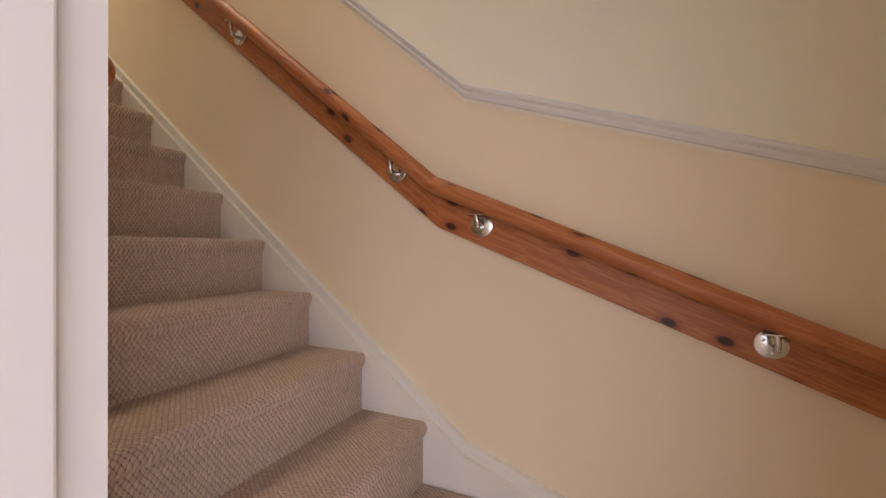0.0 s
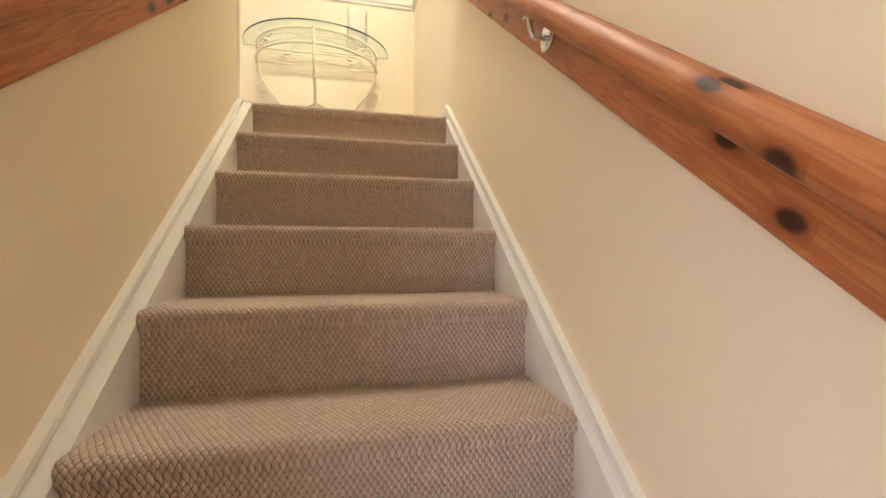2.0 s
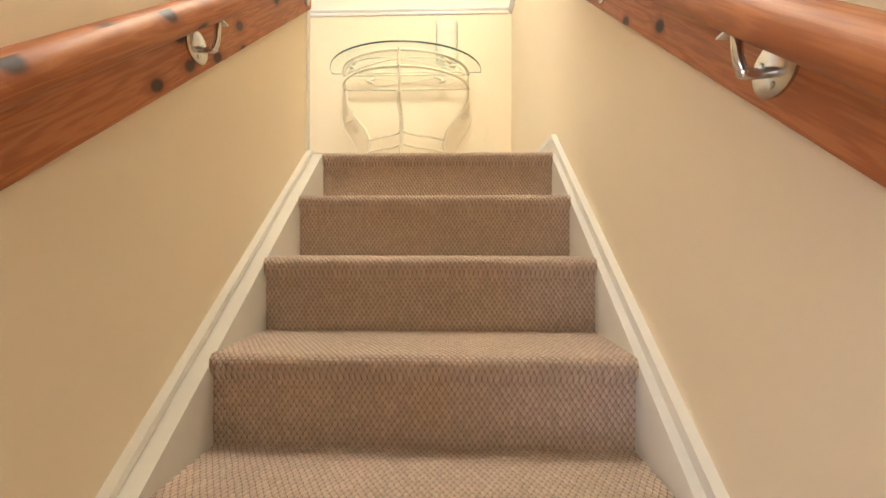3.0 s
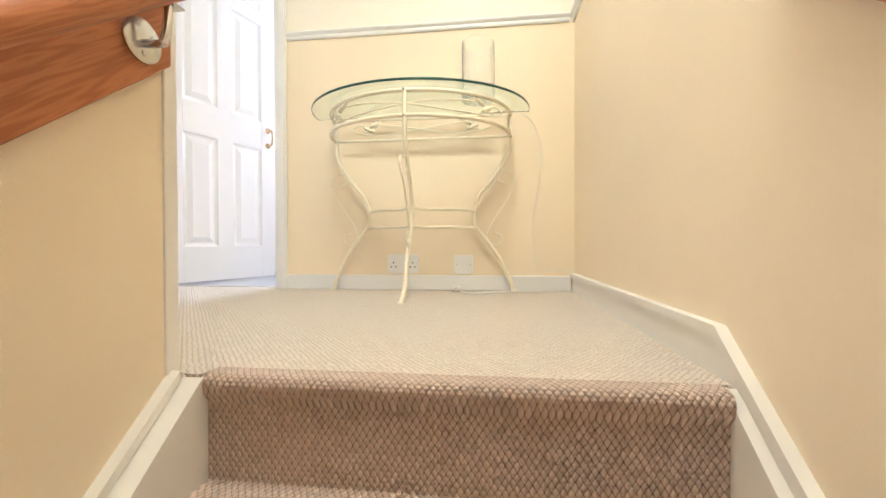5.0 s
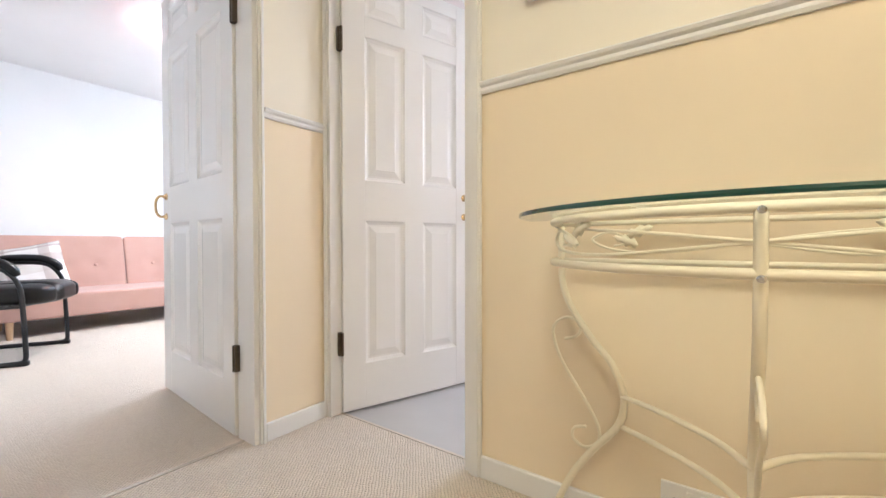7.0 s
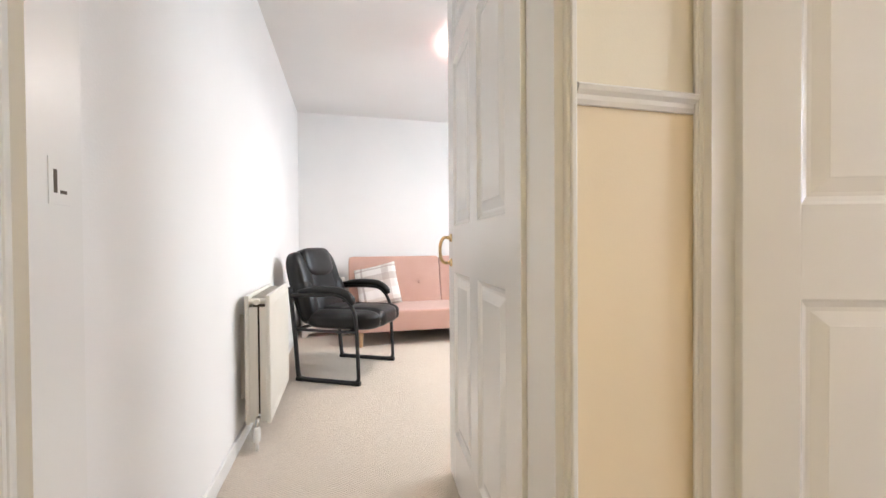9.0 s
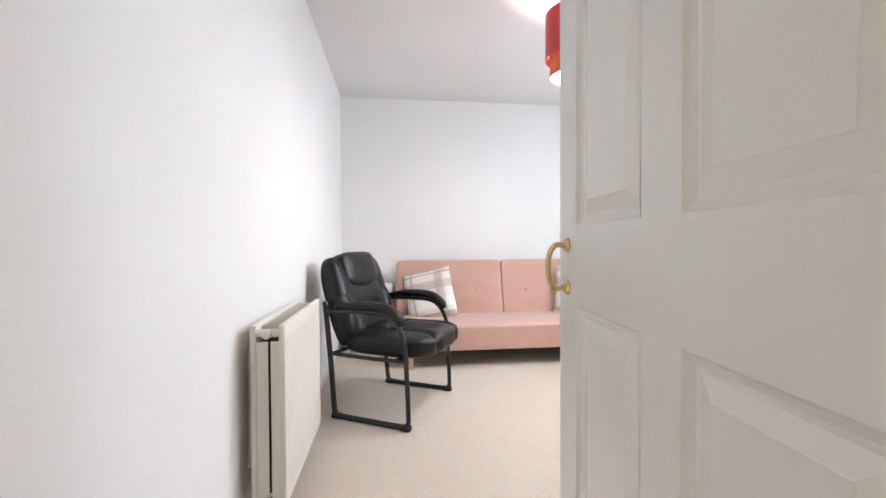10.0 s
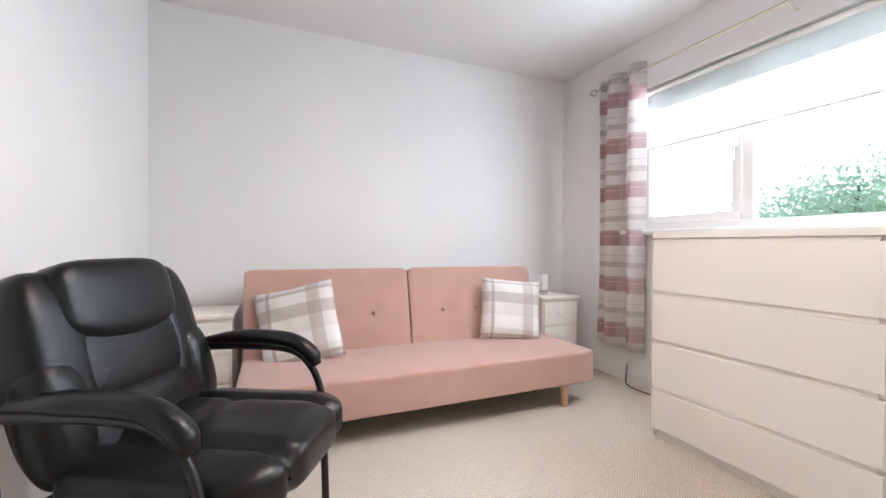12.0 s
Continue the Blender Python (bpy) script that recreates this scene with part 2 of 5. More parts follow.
link(CURT, veil.outputs[0], CURT.node_tree.nodes["Material Output"].inputs[0])
BLIND = cloth("blind_cloth", (0.85, 0.87, 0.86), (0.82, 0.84, 0.84))
through_light = node(BLIND, "ShaderNodeBsdfTranslucent", Color=(0.85, 0.88, 0.88, 1))
both = node(BLIND, "ShaderNodeMixShader", Fac=0.5)
link(BLIND, BLIND.node_tree.nodes["Principled BSDF"].outputs[0], both.inputs[1])
link(BLIND, through_light.outputs[0], both.inputs[2])
link(BLIND, both.outputs[0], BLIND.node_tree.nodes["Material Output"].inputs[0])
SHADER = cloth("red_shade", (0.62, 0.05, 0.06), (0.5, 0.03, 0.04))
SHADEO = cloth("orange_shade", (0.80, 0.16, 0.05), (0.7, 0.12, 0.04))
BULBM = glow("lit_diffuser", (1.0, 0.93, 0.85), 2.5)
BLACKP = material("black_plastic", (0.012, 0.012, 0.012), 0.4)
GILT = painted("gilt_wood", (0.62, 0.52, 0.33), 0.4, 200, 0.15, 0.1)
# Leaf tones paler than foliage: glare at the window is put into them.
GLARELEAF = material("leaf", (0.36, 0.50, 0.40), 0.5)
shine = node(GLARELEAF, "ShaderNodeBsdfTranslucent", Color=(0.52, 0.72, 0.56, 1))
leafy = node(GLARELEAF, "ShaderNodeMixShader", Fac=0.65)
link(GLARELEAF, GLARELEAF.node_tree.nodes["Principled BSDF"].outputs[0], leafy.inputs[1])
link(GLARELEAF, shine.outputs[0], leafy.inputs[2])
link(GLARELEAF, leafy.outputs[0], GLARELEAF.node_tree.nodes["Material Output"].inputs[0])
BARK = material("bark", (0.12, 0.08, 0.05), 0.9)
GRASS = painted("grass", (0.08, 0.13, 0.04), 0.9, 40, 0.3, 0.1)


# ---------------------------------------------------------------- mesh helpers
def box(bm, x0, x1, y0, y1, z0, z1, bevel=0.0, seg=2):
    vs = [bm.verts.new((x, y, z)) for z in (z0, z1) for x, y in ((x0, y0), (x1, y0), (x1, y1), (x0, y1))]
    fs = [bm.faces.new([vs[i] for i in q]) for q in ((3, 2, 1, 0), (4, 5, 6, 7), (0, 1, 5, 4), (1, 2, 6, 5), (2, 3, 7, 6), (3, 0, 4, 7))]
    if bevel:
        edges = list({e for f in fs for e in f.edges})
        bmesh.ops.bevel(bm, geom=edges, offset=bevel, segments=seg, affect="EDGES", profile=0.5)
    return bm


def boxes(*rows, bevel=0.0):
    bm = bmesh.new()
    for r in rows:
        box(bm, *r, bevel=bevel)
    return bm


def prism(bm, points, axis, a, b):
    """A polygon of (u, v) swept along an axis from a to b; (u, v) are the two other axes in order."""
    def at(p, w):
        c = list(p)
        c.insert("xyz".index(axis), w)
        return bm.verts.new(c)
    lo, hi = [at(p, a) for p in points], [at(p, b) for p in points]
    n = len(points)
    bm.faces.new(lo), bm.faces.new(hi)
    for i in range(n):
        bm.faces.new((lo[i], lo[(i + 1) % n], hi[(i + 1) % n], hi[i]))
    bmesh.ops.recalc_face_normals(bm, faces=bm.faces)
    return bm


def smooth_line(points, steps=6):
    """A Catmull-Rom curve through points."""
    ps = [Vector(p) for p in points]
    ps = [2 * ps[0] - ps[1], *ps, 2 * ps[-1] - ps[-2]]
    out = []
    for i in range(1, len(ps) - 2):
        a, b, c, d = ps[i - 1 : i + 3]
        for k in range(steps):
            t = k / steps
            out.append(0.5 * (2 * b + (c - a) * t + (2 * a - 5 * b + 4 * c - d) * t * t + (3 * b - a - 3 * c + d) * t ** 3))
    return [*out, ps[-2]]


def tube(bm, points, r, seg=8, flat=1.0, caps=True):
    """A round bar along points; r may be a list; flat squeezes it sideways."""
    ps = [Vector(p) for p in points]
    rs = r if isinstance(r, (list, tuple)) else [r] * len(ps)
    rings, side = [], None
    for i, p in enumerate(ps):
        d = (ps[min(i + 1, len(ps) - 1)] - ps[max(i - 1, 0)]).normalized()
        if side is None:
            side = d.orthogonal().normalized() if abs(d.z) > 0.95 else d.cross(Vector((0, 0, 1))).normalized()
        side = (side - d * side.dot(d)).normalized()
        up = side.cross(d)
        rings.append([bm.verts.new(p + rs[i] * (side * math.cos(2 * math.pi * k / seg) * flat + up * math.sin(2 * math.pi * k / seg))) for k in range(seg)])
    for a, b in zip(rings, rings[1:]):
        for k in range(seg):
            bm.faces.new((a[k], a[(k + 1) % seg], b[(k + 1) % seg], b[k]))
    if caps:
        bm.faces.new(rings[0][::-1]), bm.faces.new(rings[-1])
    return bm


def lathe(bm, profile, at=(0, 0, 0), seg=24, turn=None, caps=True):
    """A profile of (radius, height) turned round z, then turned by the matrix and moved."""
    turn = turn or Matrix()
    rings = [[bm.verts.new(turn @ Vector((r * math.cos(2 * math.pi * k / seg), r * math.sin(2 * math.pi * k / seg), h)) + Vector(at)) for k in range(seg)] for r, h in profile]
    for a, b in zip(rings, rings[1:]):
        for k in range(seg):
            bm.faces.new((a[k], a[(k + 1) % seg], b[(k + 1) % seg], b[k]))
    for ring in (rings[0], rings[-1]) if caps else ():
        if (ring[0].co - ring[seg // 2].co).length > 1e-4:
            bm.faces.new(ring)
    bmesh.ops.recalc_face_normals(bm, faces=bm.faces)
    return bm


def pad(bm, x0, x1, y0, y1, z0, z1, power=4.0, nu=24, nv=12, bulge=None):
    """A stuffed cushion: a rounded block (superellipsoid); bulge(x, y, z) may shift a point."""
    c = Vector(((x0 + x1) / 2, (y0 + y1) / 2, (z0 + z1) / 2))
    h = Vector(((x1 - x0) / 2, (y1 - y0) / 2, (z1 - z0) / 2))
    f = lambda w: math.copysign(abs(w) ** (2 / power), w)
    n = max(18, nv)
    ease = [math.copysign(1 - (1 - abs(2 * k / n - 1)) ** 1.7, 2 * k / n - 1) for k in range(n + 1)]
    for axis in range(3):
        for side in (-1.0, 1.0):
            grid = []
            for u in ease:
                row = []
                for v in ease:
                    p = [u, v]
                    p.insert(axis, side)
                    q = Vector(p) / sum(abs(w) ** power for w in p) ** (1 / power)
                    if bulge:
                        q = q + Vector(bulge(q))
                    row.append(bm.verts.new(c + Vector((q.x * h.x, q.y * h.y, q.z * h.z))))
                grid.append(row)
            for i in range(n):
                for j in range(n):
                    bm.faces.new((grid[i][j], grid[i + 1][j], grid[i + 1][j + 1], grid[i][j + 1]))
    bmesh.ops.remove_doubles(bm, verts=bm.verts, dist=1e-5)
    bmesh.ops.recalc_face_normals(bm, faces=bm.faces)
    return bm


def mapped(me, how="box"):
    """UVs in metres."""
    layer = me.uv_layers.new(name="UVMap")
    for poly in me.polygons:
        n = poly.normal
        ax = max(range(3), key=lambda i: abs(n[i]))
        for li in poly.loop_indices:
            x, y, z = me.vertices[me.loops[li].vertex_index].co
            if how == "stair":
                uv = (x, y + z) if ax != 0 else (y, z)
            elif how == "rail":
                c, d = (0.77, 0.633) if poly.center.y > 1.0 else (0.925, 0.381)
                uv = (y * c + z * d, z * c - y * d + (x * 0.9 if ax == 0 else x))
            else:
                uv = ((y, z), (x, z), (x, y))[ax]
            layer.data[li].uv = uv


def part(name, bm, mat, parent=None, label="", uv="box", smooth=False):
    me = bpy.data.meshes.new(name)
    bm.to_mesh(me)
    bm.free()
    mapped(me, uv)
    me.materials.append(mat)
    if smooth:
        me.shade_smooth() if smooth is True else me.set_sharp_from_angle(angle=radians(smooth))
        if smooth is not True:
            for p in me.polygons:
                p.use_smooth = True
    ob = new(name, me)
    if parent is not None:
        ob.parent = parent
    if label:
        tagged(ob, label)
    return ob


def thing(name, m, label, category, group=""):
    ob = new(name)
    ob.empty_display_size = 0.1
    ob.matrix_basis = m
    return tagged(ob, label, category, group)


def setting(name, bm, mat, label, category, uv="box", smooth=False):
    return tagged(part(name, bm, mat, None, "", uv, smooth), label, category, kind="structure")


def pierced(axis, a, b, lo, hi, z0, z1, holes):
    """A wall from a to b thick, lo to hi long, with rectangular holes (lo, hi, z0, z1)."""
    bm, at = bmesh.new(), lo
    def put(u0, u1, w0, w1):
        if u1 - u0 > 1e-4 and w1 - w0 > 1e-4:
            box(bm, *((a, b, u0, u1, w0, w1) if axis == "x" else (u0, u1, a, b, w0, w1)))
    for u0, u1, w0, w1 in sorted(holes):
        put(at, u0, z0, z1), put(u0, u1, z0, w0), put(u0, u1, w1, z1)
        at = u1
    put(at, hi, z0, z1)
    return bm


# ---------------------------------------------------------------- shell
HEAD = F + 1.99
BED = (2.916, 3.735)      # bedroom doorway along y
BATH = (-0.535, 0.172)   # bathroom doorway along x
ENTRY = (0.10, 0.92)    # doorway at the foot of the stairs along y
setting("wall_east", pierced("x", RX, RX + 0.12, -0.15, 4.15, LOW, TOP, []), HALL, "yellow-cream painted stairwell wall", "wall")
setting("wall_stair", pierced("x", LX - 0.1, LX, -0.15, 2.77, LOW, TOP, [(*ENTRY, LOW, LOW + 1.98)]), HALL, "yellow-cream painted wall beside the stairs", "wall")
setting("wall_south", pierced("y", -0.15, -0.05, LX, RX, LOW, TOP, []), HALL, "cream painted wall behind the winding steps", "wall")
setting("wall_table", pierced("y", 4.045, 4.145, -0.66, RX, F, TOP, [(*BATH, F, HEAD)]), HALL, "cream painted landing wall above and below the dado rail", "wall")
setting("wall_landing_south", pierced("y", 2.69, 2.79, -0.66, LX - 0.1, F, TOP, []), HALL, "cream painted landing wall", "wall")
setting("wall_partition", pierced("x", -0.66, -0.555, 2.79, 4.045, F, TOP, [(BED[0], BED[1] + 0.022, F, HEAD)]), HALL, "cream painted wall between landing and bedroom", "wall")
setting("wall_radiator", pierced("y", 2.73, 2.85, -4.72, -0.66, F, TOP, []), BEDWALL, "off-white textured bedroom wall", "wall")
setting("wall_sofa", pierced("x", -4.72, -4.60, 2.85, 5.93, F, TOP, []), BEDWALL, "off-white textured bedroom wall", "wall")
setting("wall_window", pierced("y", 5.93, 6.13, -4.72, -0.68, F, TOP, [WIN]), BEDWALL, "off-white textured bedroom wall round the window", "wall")
setting("wall_bedroom_east", pierced("x", -0.78, -0.68, 4.145, 5.93, F, TOP, []), BEDWALL, "off-white bedroom wall", "wall")
setting("wall_bedroom_lining", pierced("x", -0.68, -0.66, 2.85, 4.145, F, TOP, [(BED[0], BED[1] + 0.022, F, HEAD)]), BEDWALL, "off-white bedroom side of the partition", "wall")
setting("wall_bathroom_west", pierced("x", -0.68, -0.66, 4.145, 6.42, F, TOP, []), TILE, "pink-beige tiled bathroom wall", "wall")
setting("wall_bathroom_north", pierced("y", 6.32, 6.42, -0.66, 1.12, F, TOP, [(-0.02, 0.74, 3.32, 4.18)]), TILE, "pink-beige tiled bathroom wall with a window", "wall")
setting("wall_bathroom_east", pierced("x", 1.02, 1.12, 4.145, 6.32, F, TOP, []), TILE, "pink-beige tiled bathroom wall", "wall")
# Hall walls out of view; both openings are added to seat the daylight lamps.
setting("wall_hall_west", pierced("x", -1.72, -1.60, -1.6, 2.0, LOW, LOW + 2.1, [(-1.45, 0.35, 0.4, 1.9)]), HALL, "unseen cream hall wall with an added window opening", "wall")
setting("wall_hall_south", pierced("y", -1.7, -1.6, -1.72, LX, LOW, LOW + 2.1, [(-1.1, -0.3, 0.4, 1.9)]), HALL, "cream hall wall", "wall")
setting("wall_hall_north", pierced("y", 2.0, 2.1, -1.72, LX - 0.1, LOW, LOW + 2.1, []), HALL, "cream hall wall", "wall")
setting("wall_hall_east", pierced("x", LX - 0.1, LX, -1.6, -0.15, LOW, LOW + 2.1, []), HALL, "cream hall wall", "wall")
setting("ceiling", boxes((-4.72, 1.70, -0.15, 6.42, TOP, TOP + 0.12)), CEIL, "matt white painted ceiling", "ceiling")
setting("ceiling_hall", boxes((-1.72, LX - 0.1, -1.7, 2.1, LOW + 2.1, LOW + 2.16)), CEIL, "matt white hall ceiling", "ceiling")
setting("floor_hall", boxes((-1.72, RX, -1.7, 2.1, LOW - 0.1, LOW)), FLOORC, "beige looped carpet in the hall", "floor")
setting("floor_landing", boxes((-0.56, LX + 0.05, 2.79, NOSE + 0.0445, F - 0.12, F), (-0.56, RX, NOSE + 0.0445, 4.07, F - 0.12, F), (-0.535, 0.172, 4.07, 4.10, F - 0.12, F), (-0.62, -0.56, BED[0], BED[1], F - 0.12, F)), FLOORC, "beige looped carpet on the landing", "floor")
setting("floor_bedroom", boxes((-4.60, -0.68, 2.85, 5.93, F - 0.12, F), (-0.68, -0.62, BED[0], BED[1], F - 0.12, F)), FLOORC, "beige looped carpet in the bedroom", "floor")
setting("floor_bathroom", boxes((-0.66, 1.02, 4.145, 6.32, F - 0.12, F - 0.004), (-0.535, 0.172, 4.10, 4.145, F - 0.12, F - 0.004)), VINYL, "grey vinyl bathroom floor", "floor")
setting("threshold_bar", boxes((-0.632, -0.616, BED[0] + 0.015, BED[1] - 0.015, F, F + 0.003), bevel=0.001), BAR, "thin beige carpet bar in the bedroom doorway", "threshold")
setting("threshold_bathroom", boxes((-0.52, 0.157, 4.094, 4.106, F, F + 0.003), bevel=0.001), BAR, "thin beige carpet bar in the bathroom doorway", "threshold")
setting("ground", boxes((-60, 60, -60, 60, LOW - 0.4, LOW - 0.15)), GRASS, "mown green lawn outside", "ground")


# ---------------------------------------------------------------- stairs
def step_profile(y, back, z):
    """Side view of a carpeted step: riser foot, rolled nosing, tread."""
    r, out = 0.016, 0.014
    pts = [(back, z - RISE), (y, z - RISE), (y, z - 0.05), (y - out + 0.003, z - 0.034)]
    pts += [(y - out + r - r * math.cos(a), z - r + r * math.sin(a)) for a in (0.0, 0.4, 0.8, 1.2, 1.57)]
    return [*pts, (back, z)]


SL, SR = 0.742, 1.560    # faces of the two strings
stairs = tagged(new("stairs"), "carpeted staircase winding at its foot, white-painted strings", "stairs", kind="structure")
for k in range(1, 10):
    y, z = NOSE - (k - 1) * GOING + 0.014, F - (k - 1) * RISE
    back = y + (0.03 if k == 1 else GOING)
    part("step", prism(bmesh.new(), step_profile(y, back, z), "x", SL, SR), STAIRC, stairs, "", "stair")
CORNER = (SL, NOSE - 8 * GOING + 0.02)
WINDERS = [
    ([CORNER, (SR, CORNER[1]), (SR, 0.47), (LX + 0.06, CORNER[1] - 0.04)], 9),
    ([(LX + 0.06, CORNER[1] - 0.04), (SR, 0.47), (SR, -0.05), (1.16, -0.05), (LX + 0.05, CORNER[1] - 0.06)], 10),
    ([(LX + 0.05, CORNER[1] - 0.06), (1.16, -0.05), (LX, -0.05), (LX, CORNER[1] - 0.08)], 11),
]
for poly, n in WINDERS:
    z = F - n * RISE
    bm = prism(bmesh.new(), poly, "z", LOW, z)
    bmesh.ops.bevel(bm, geom=[e for e in bm.edges if all(abs(v.co.z - z) < 1e-6 for v in e.verts)], offset=0.014, segments=3, affect="EDGES", profile=0.5)
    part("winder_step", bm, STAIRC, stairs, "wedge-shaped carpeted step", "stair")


def string_top(y):
    if y > 2.872:
        return F + 0.078
    return F + 0.078 - 0.81 * (2.872 - y) if y > 0.917 else 0.682 - 0.35 * (0.917 - y)


def west_top(y):
    return string_top(2.78) - 0.85 * (2.78 - y)


def climbing(ys, up, down, line=string_top):
    return [(y, line(y) + up) for y in ys] + [(y, line(y) + down) for y in reversed(ys)]


def below(ys, drop, foot, line=string_top):
    return [*[(y, line(y) - drop) for y in ys], *foot]


EAST_YS = [-0.05, 0.917, 2.872, 4.045]
WEST_YS = [0.93, 2.78]
EAST_FOOT = [(4.045, F), (2.84, F), (2.84, F - 0.4), (1.2, 0.25), (0.6, 0.1)]
part("wall_skirting", prism(bmesh.new(), [(-0.05, 0.1), *below(EAST_YS, 0, EAST_FOOT)], "x", RX - 0.014, RX), STRING, stairs, "white-painted skirting climbing the wall")
part("skirting_bead", prism(bmesh.new(), climbing(EAST_YS, 0.004, -0.014), "x", RX - 0.019, RX), STRING, stairs, "rounded bead along the skirting")
part("string_board", prism(bmesh.new(), [(-0.05, 0.1), *below([-0.05, 0.917, 2.80], 0.035, [(2.82, F - 0.002), (2.82, F - 0.4), (1.2, 0.25), (0.6, 0.1)])], "x", SR, RX - 0.014), STRING, stairs, "white-painted stair string")
part("wall_skirting", prism(bmesh.new(), [(0.93, 0.3), *below(WEST_YS, 0, [(2.78, F - 0.4), (1.2, 0.25)], west_top)], "x", LX, LX + 0.014), STRING, stairs, "white-painted skirting climbing the wall")
part("skirting_bead", prism(bmesh.new(), climbing(WEST_YS, 0.004, -0.014, west_top), "x", LX, LX + 0.02), STRING, stairs, "rounded bead along the skirting")
part("string_board", prism(bmesh.new(), [(0.97, 0.3), *below([0.97, 2.79], 0.018, [(2.835, F - 0.002), (2.835, F - 0.4), (1.2, 0.25)], west_top)], "x", LX + 0.014, SL), STRING, stairs, "white-painted stair string")


# ---------------------------------------------------------------- trim
def skirting(name, x0, x1, y0, y1, mat=WHITE):
    bm = boxes((x0, x1, y0, y1, F, F + 0.07), bevel=0.004)
    return setting(name, bm, mat, "white-painted skirting board", "skirting board")


skirting("baseboard_table", 0.222, RX - 0.02, 4.031, 4.045)
skirting("baseboard_panel", -0.555, -0.541, 3.762, 4.029)
skirting("baseboard_radiator", -4.6, -0.69, 2.85, 2.864)
skirting("baseboard_sofa", -4.6, -4.586, 2.866, 5.914)
skirting("baseboard_window", -4.586, -0.8, 5.916, 5.93)


def dado_section():
    """Depth from the wall and height of the moulded rail."""
    return [(0, -0.019), (0.007, -0.019), (0.011, -0.011), (0.011, -0.002), (0.018, 0.005), (0.021, 0.013), (0.016, 0.018), (0, 0.018)]


def dado_run(name, path, out):
    """The dado rail along a path of points on the wall; out: unit vector away from it."""
    bm, out, rings = bmesh.new(), Vector(out), []
    for p in path:
        rings.append([bm.verts.new(Vector(p) + out * d + Vector((0, 0, h))) for d, h in dado_section()])
    for a, b in zip(rings, rings[1:]):
        for k in range(len(a)):
            bm.faces.new((a[k], a[(k + 1) % len(a)], b[(k + 1) % len(a)], b[k]))
    bm.faces.new(rings[0]), bm.faces.new(rings[-1])
    bmesh.ops.recalc_face_normals(bm, faces=bm.faces)
    return setting(name, bm, WHITE, "white-painted moulded dado rail", "dado rail")


DZ = 3.418
dado_run("trim_east", [(RX, -0.05, 1.375), (RX, 0.924, 1.705), (RX, 2.855, DZ), (RX, 4.045, DZ)], (-1, 0, 0))
dado_run("trim_table", [(0.222, 4.045, DZ), (RX - 0.024, 4.045, DZ)], (0, -1, 0))
dado_run("trim_panel", [(-0.555, 3.762, DZ), (-0.555, 4.029, DZ)], (1, 0, 0))
setting("trim_wall_end", boxes((LX - 0.1, LX + 0.004, 2.77, 2.798, F + 0.001, TOP), bevel=0.003), STRING, "cream-painted corner board at the wall's end", "trim")


def architrave(name, axis, face, out, lo, hi, head, base_z, width=0.05, first=None):
    """A moulded frame round an opening: two uprights and a head, each a part; out: +1 or -1 along the wall's normal."""
    root = tagged(new(name), "white-painted moulded door surround", "architrave", kind="structure")
    def put(u0, u1, w0, w1):
        for depth, inset in ((0.014, 0.0), (0.02, width * 0.26)):
            a, b = sorted((face, face + out * depth))
            if u1 - u0 < w1 - w0:
                r = (u0 + inset, u1 - inset * 0.5, w0, w1)
            else:
                r = (u0, u1, w0 + inset * 0.5, w1 - inset)
            yield (a, b, r[0], r[1], r[2], r[3]) if axis == "x" else (r[0], r[1], a, b, r[2], r[3])
    for nm, row in (("upright", (lo - (first or width), lo - 0.004, base_z, head + width)), ("upright", (hi + 0.004, hi + width, base_z, head + width)), ("head", (lo - 0.004, hi + 0.004, head + 0.004, head + width))):
        part(nm, boxes(*put(*row), bevel=0.003), WHITE, root)
    return root


def lining(name, axis, a, b, lo, hi, head, base_z):
    """Door lining: jambs and head inside an opening, with a stop bead."""
    root = tagged(new(name), "white-painted door lining", "door frame", kind="structure")
    t = 0.014
    def sh(u0, u1, w0, w1, d0, d1):
        return (d0, d1, u0, u1, w0, w1) if axis == "x" else (u0, u1, d0, d1, w0, w1)
    part("jamb", boxes(sh(lo - 0.004, lo + t, base_z, head, a, b)), WHITE, root)
    part("jamb", boxes(sh(hi - t, hi + 0.004, base_z, head, a, b)), WHITE, root)
    part("head", boxes(sh(lo + t, hi - t, head - t, head + 0.004, a, b)), WHITE, root)
    return root


architrave("trim_bedroom_door", "x", -0.555, 1, *BED, HEAD, F, 0.027)
architrave("trim_bathroom_door", "y", 4.045, -1, *BATH, HEAD, F, 0.05, 0.0195)
architrave("trim_bedroom_door_inside", "x", -0.68, -1, *BED, HEAD, F, 0.027)
architrave("trim_entry", "x", LX - 0.1, -1, *ENTRY, LOW + 1.98, LOW, 0.07)
lining("door_frame_bedroom", "x", -0.668, -0.552, *BED, HEAD, F)
lining("door_frame_bathroom", "y", 4.042, 4.148, *BATH, HEAD, F)
entry = lining("door_frame_entry", "x", LX - 0.103, LX + 0.003, *ENTRY, LOW + 1.98, LOW)
for u0, u1 in ((ENTRY[1] - 0.027, ENTRY[1] - 0.0145), (ENTRY[0] + 0.0145, ENTRY[0] + 0.027)):
    part("door_stop", boxes((LX - 0.075, LX - 0.035, u0, u1, LOW, LOW + 1.966), bevel=0.003), WHITE, entry)


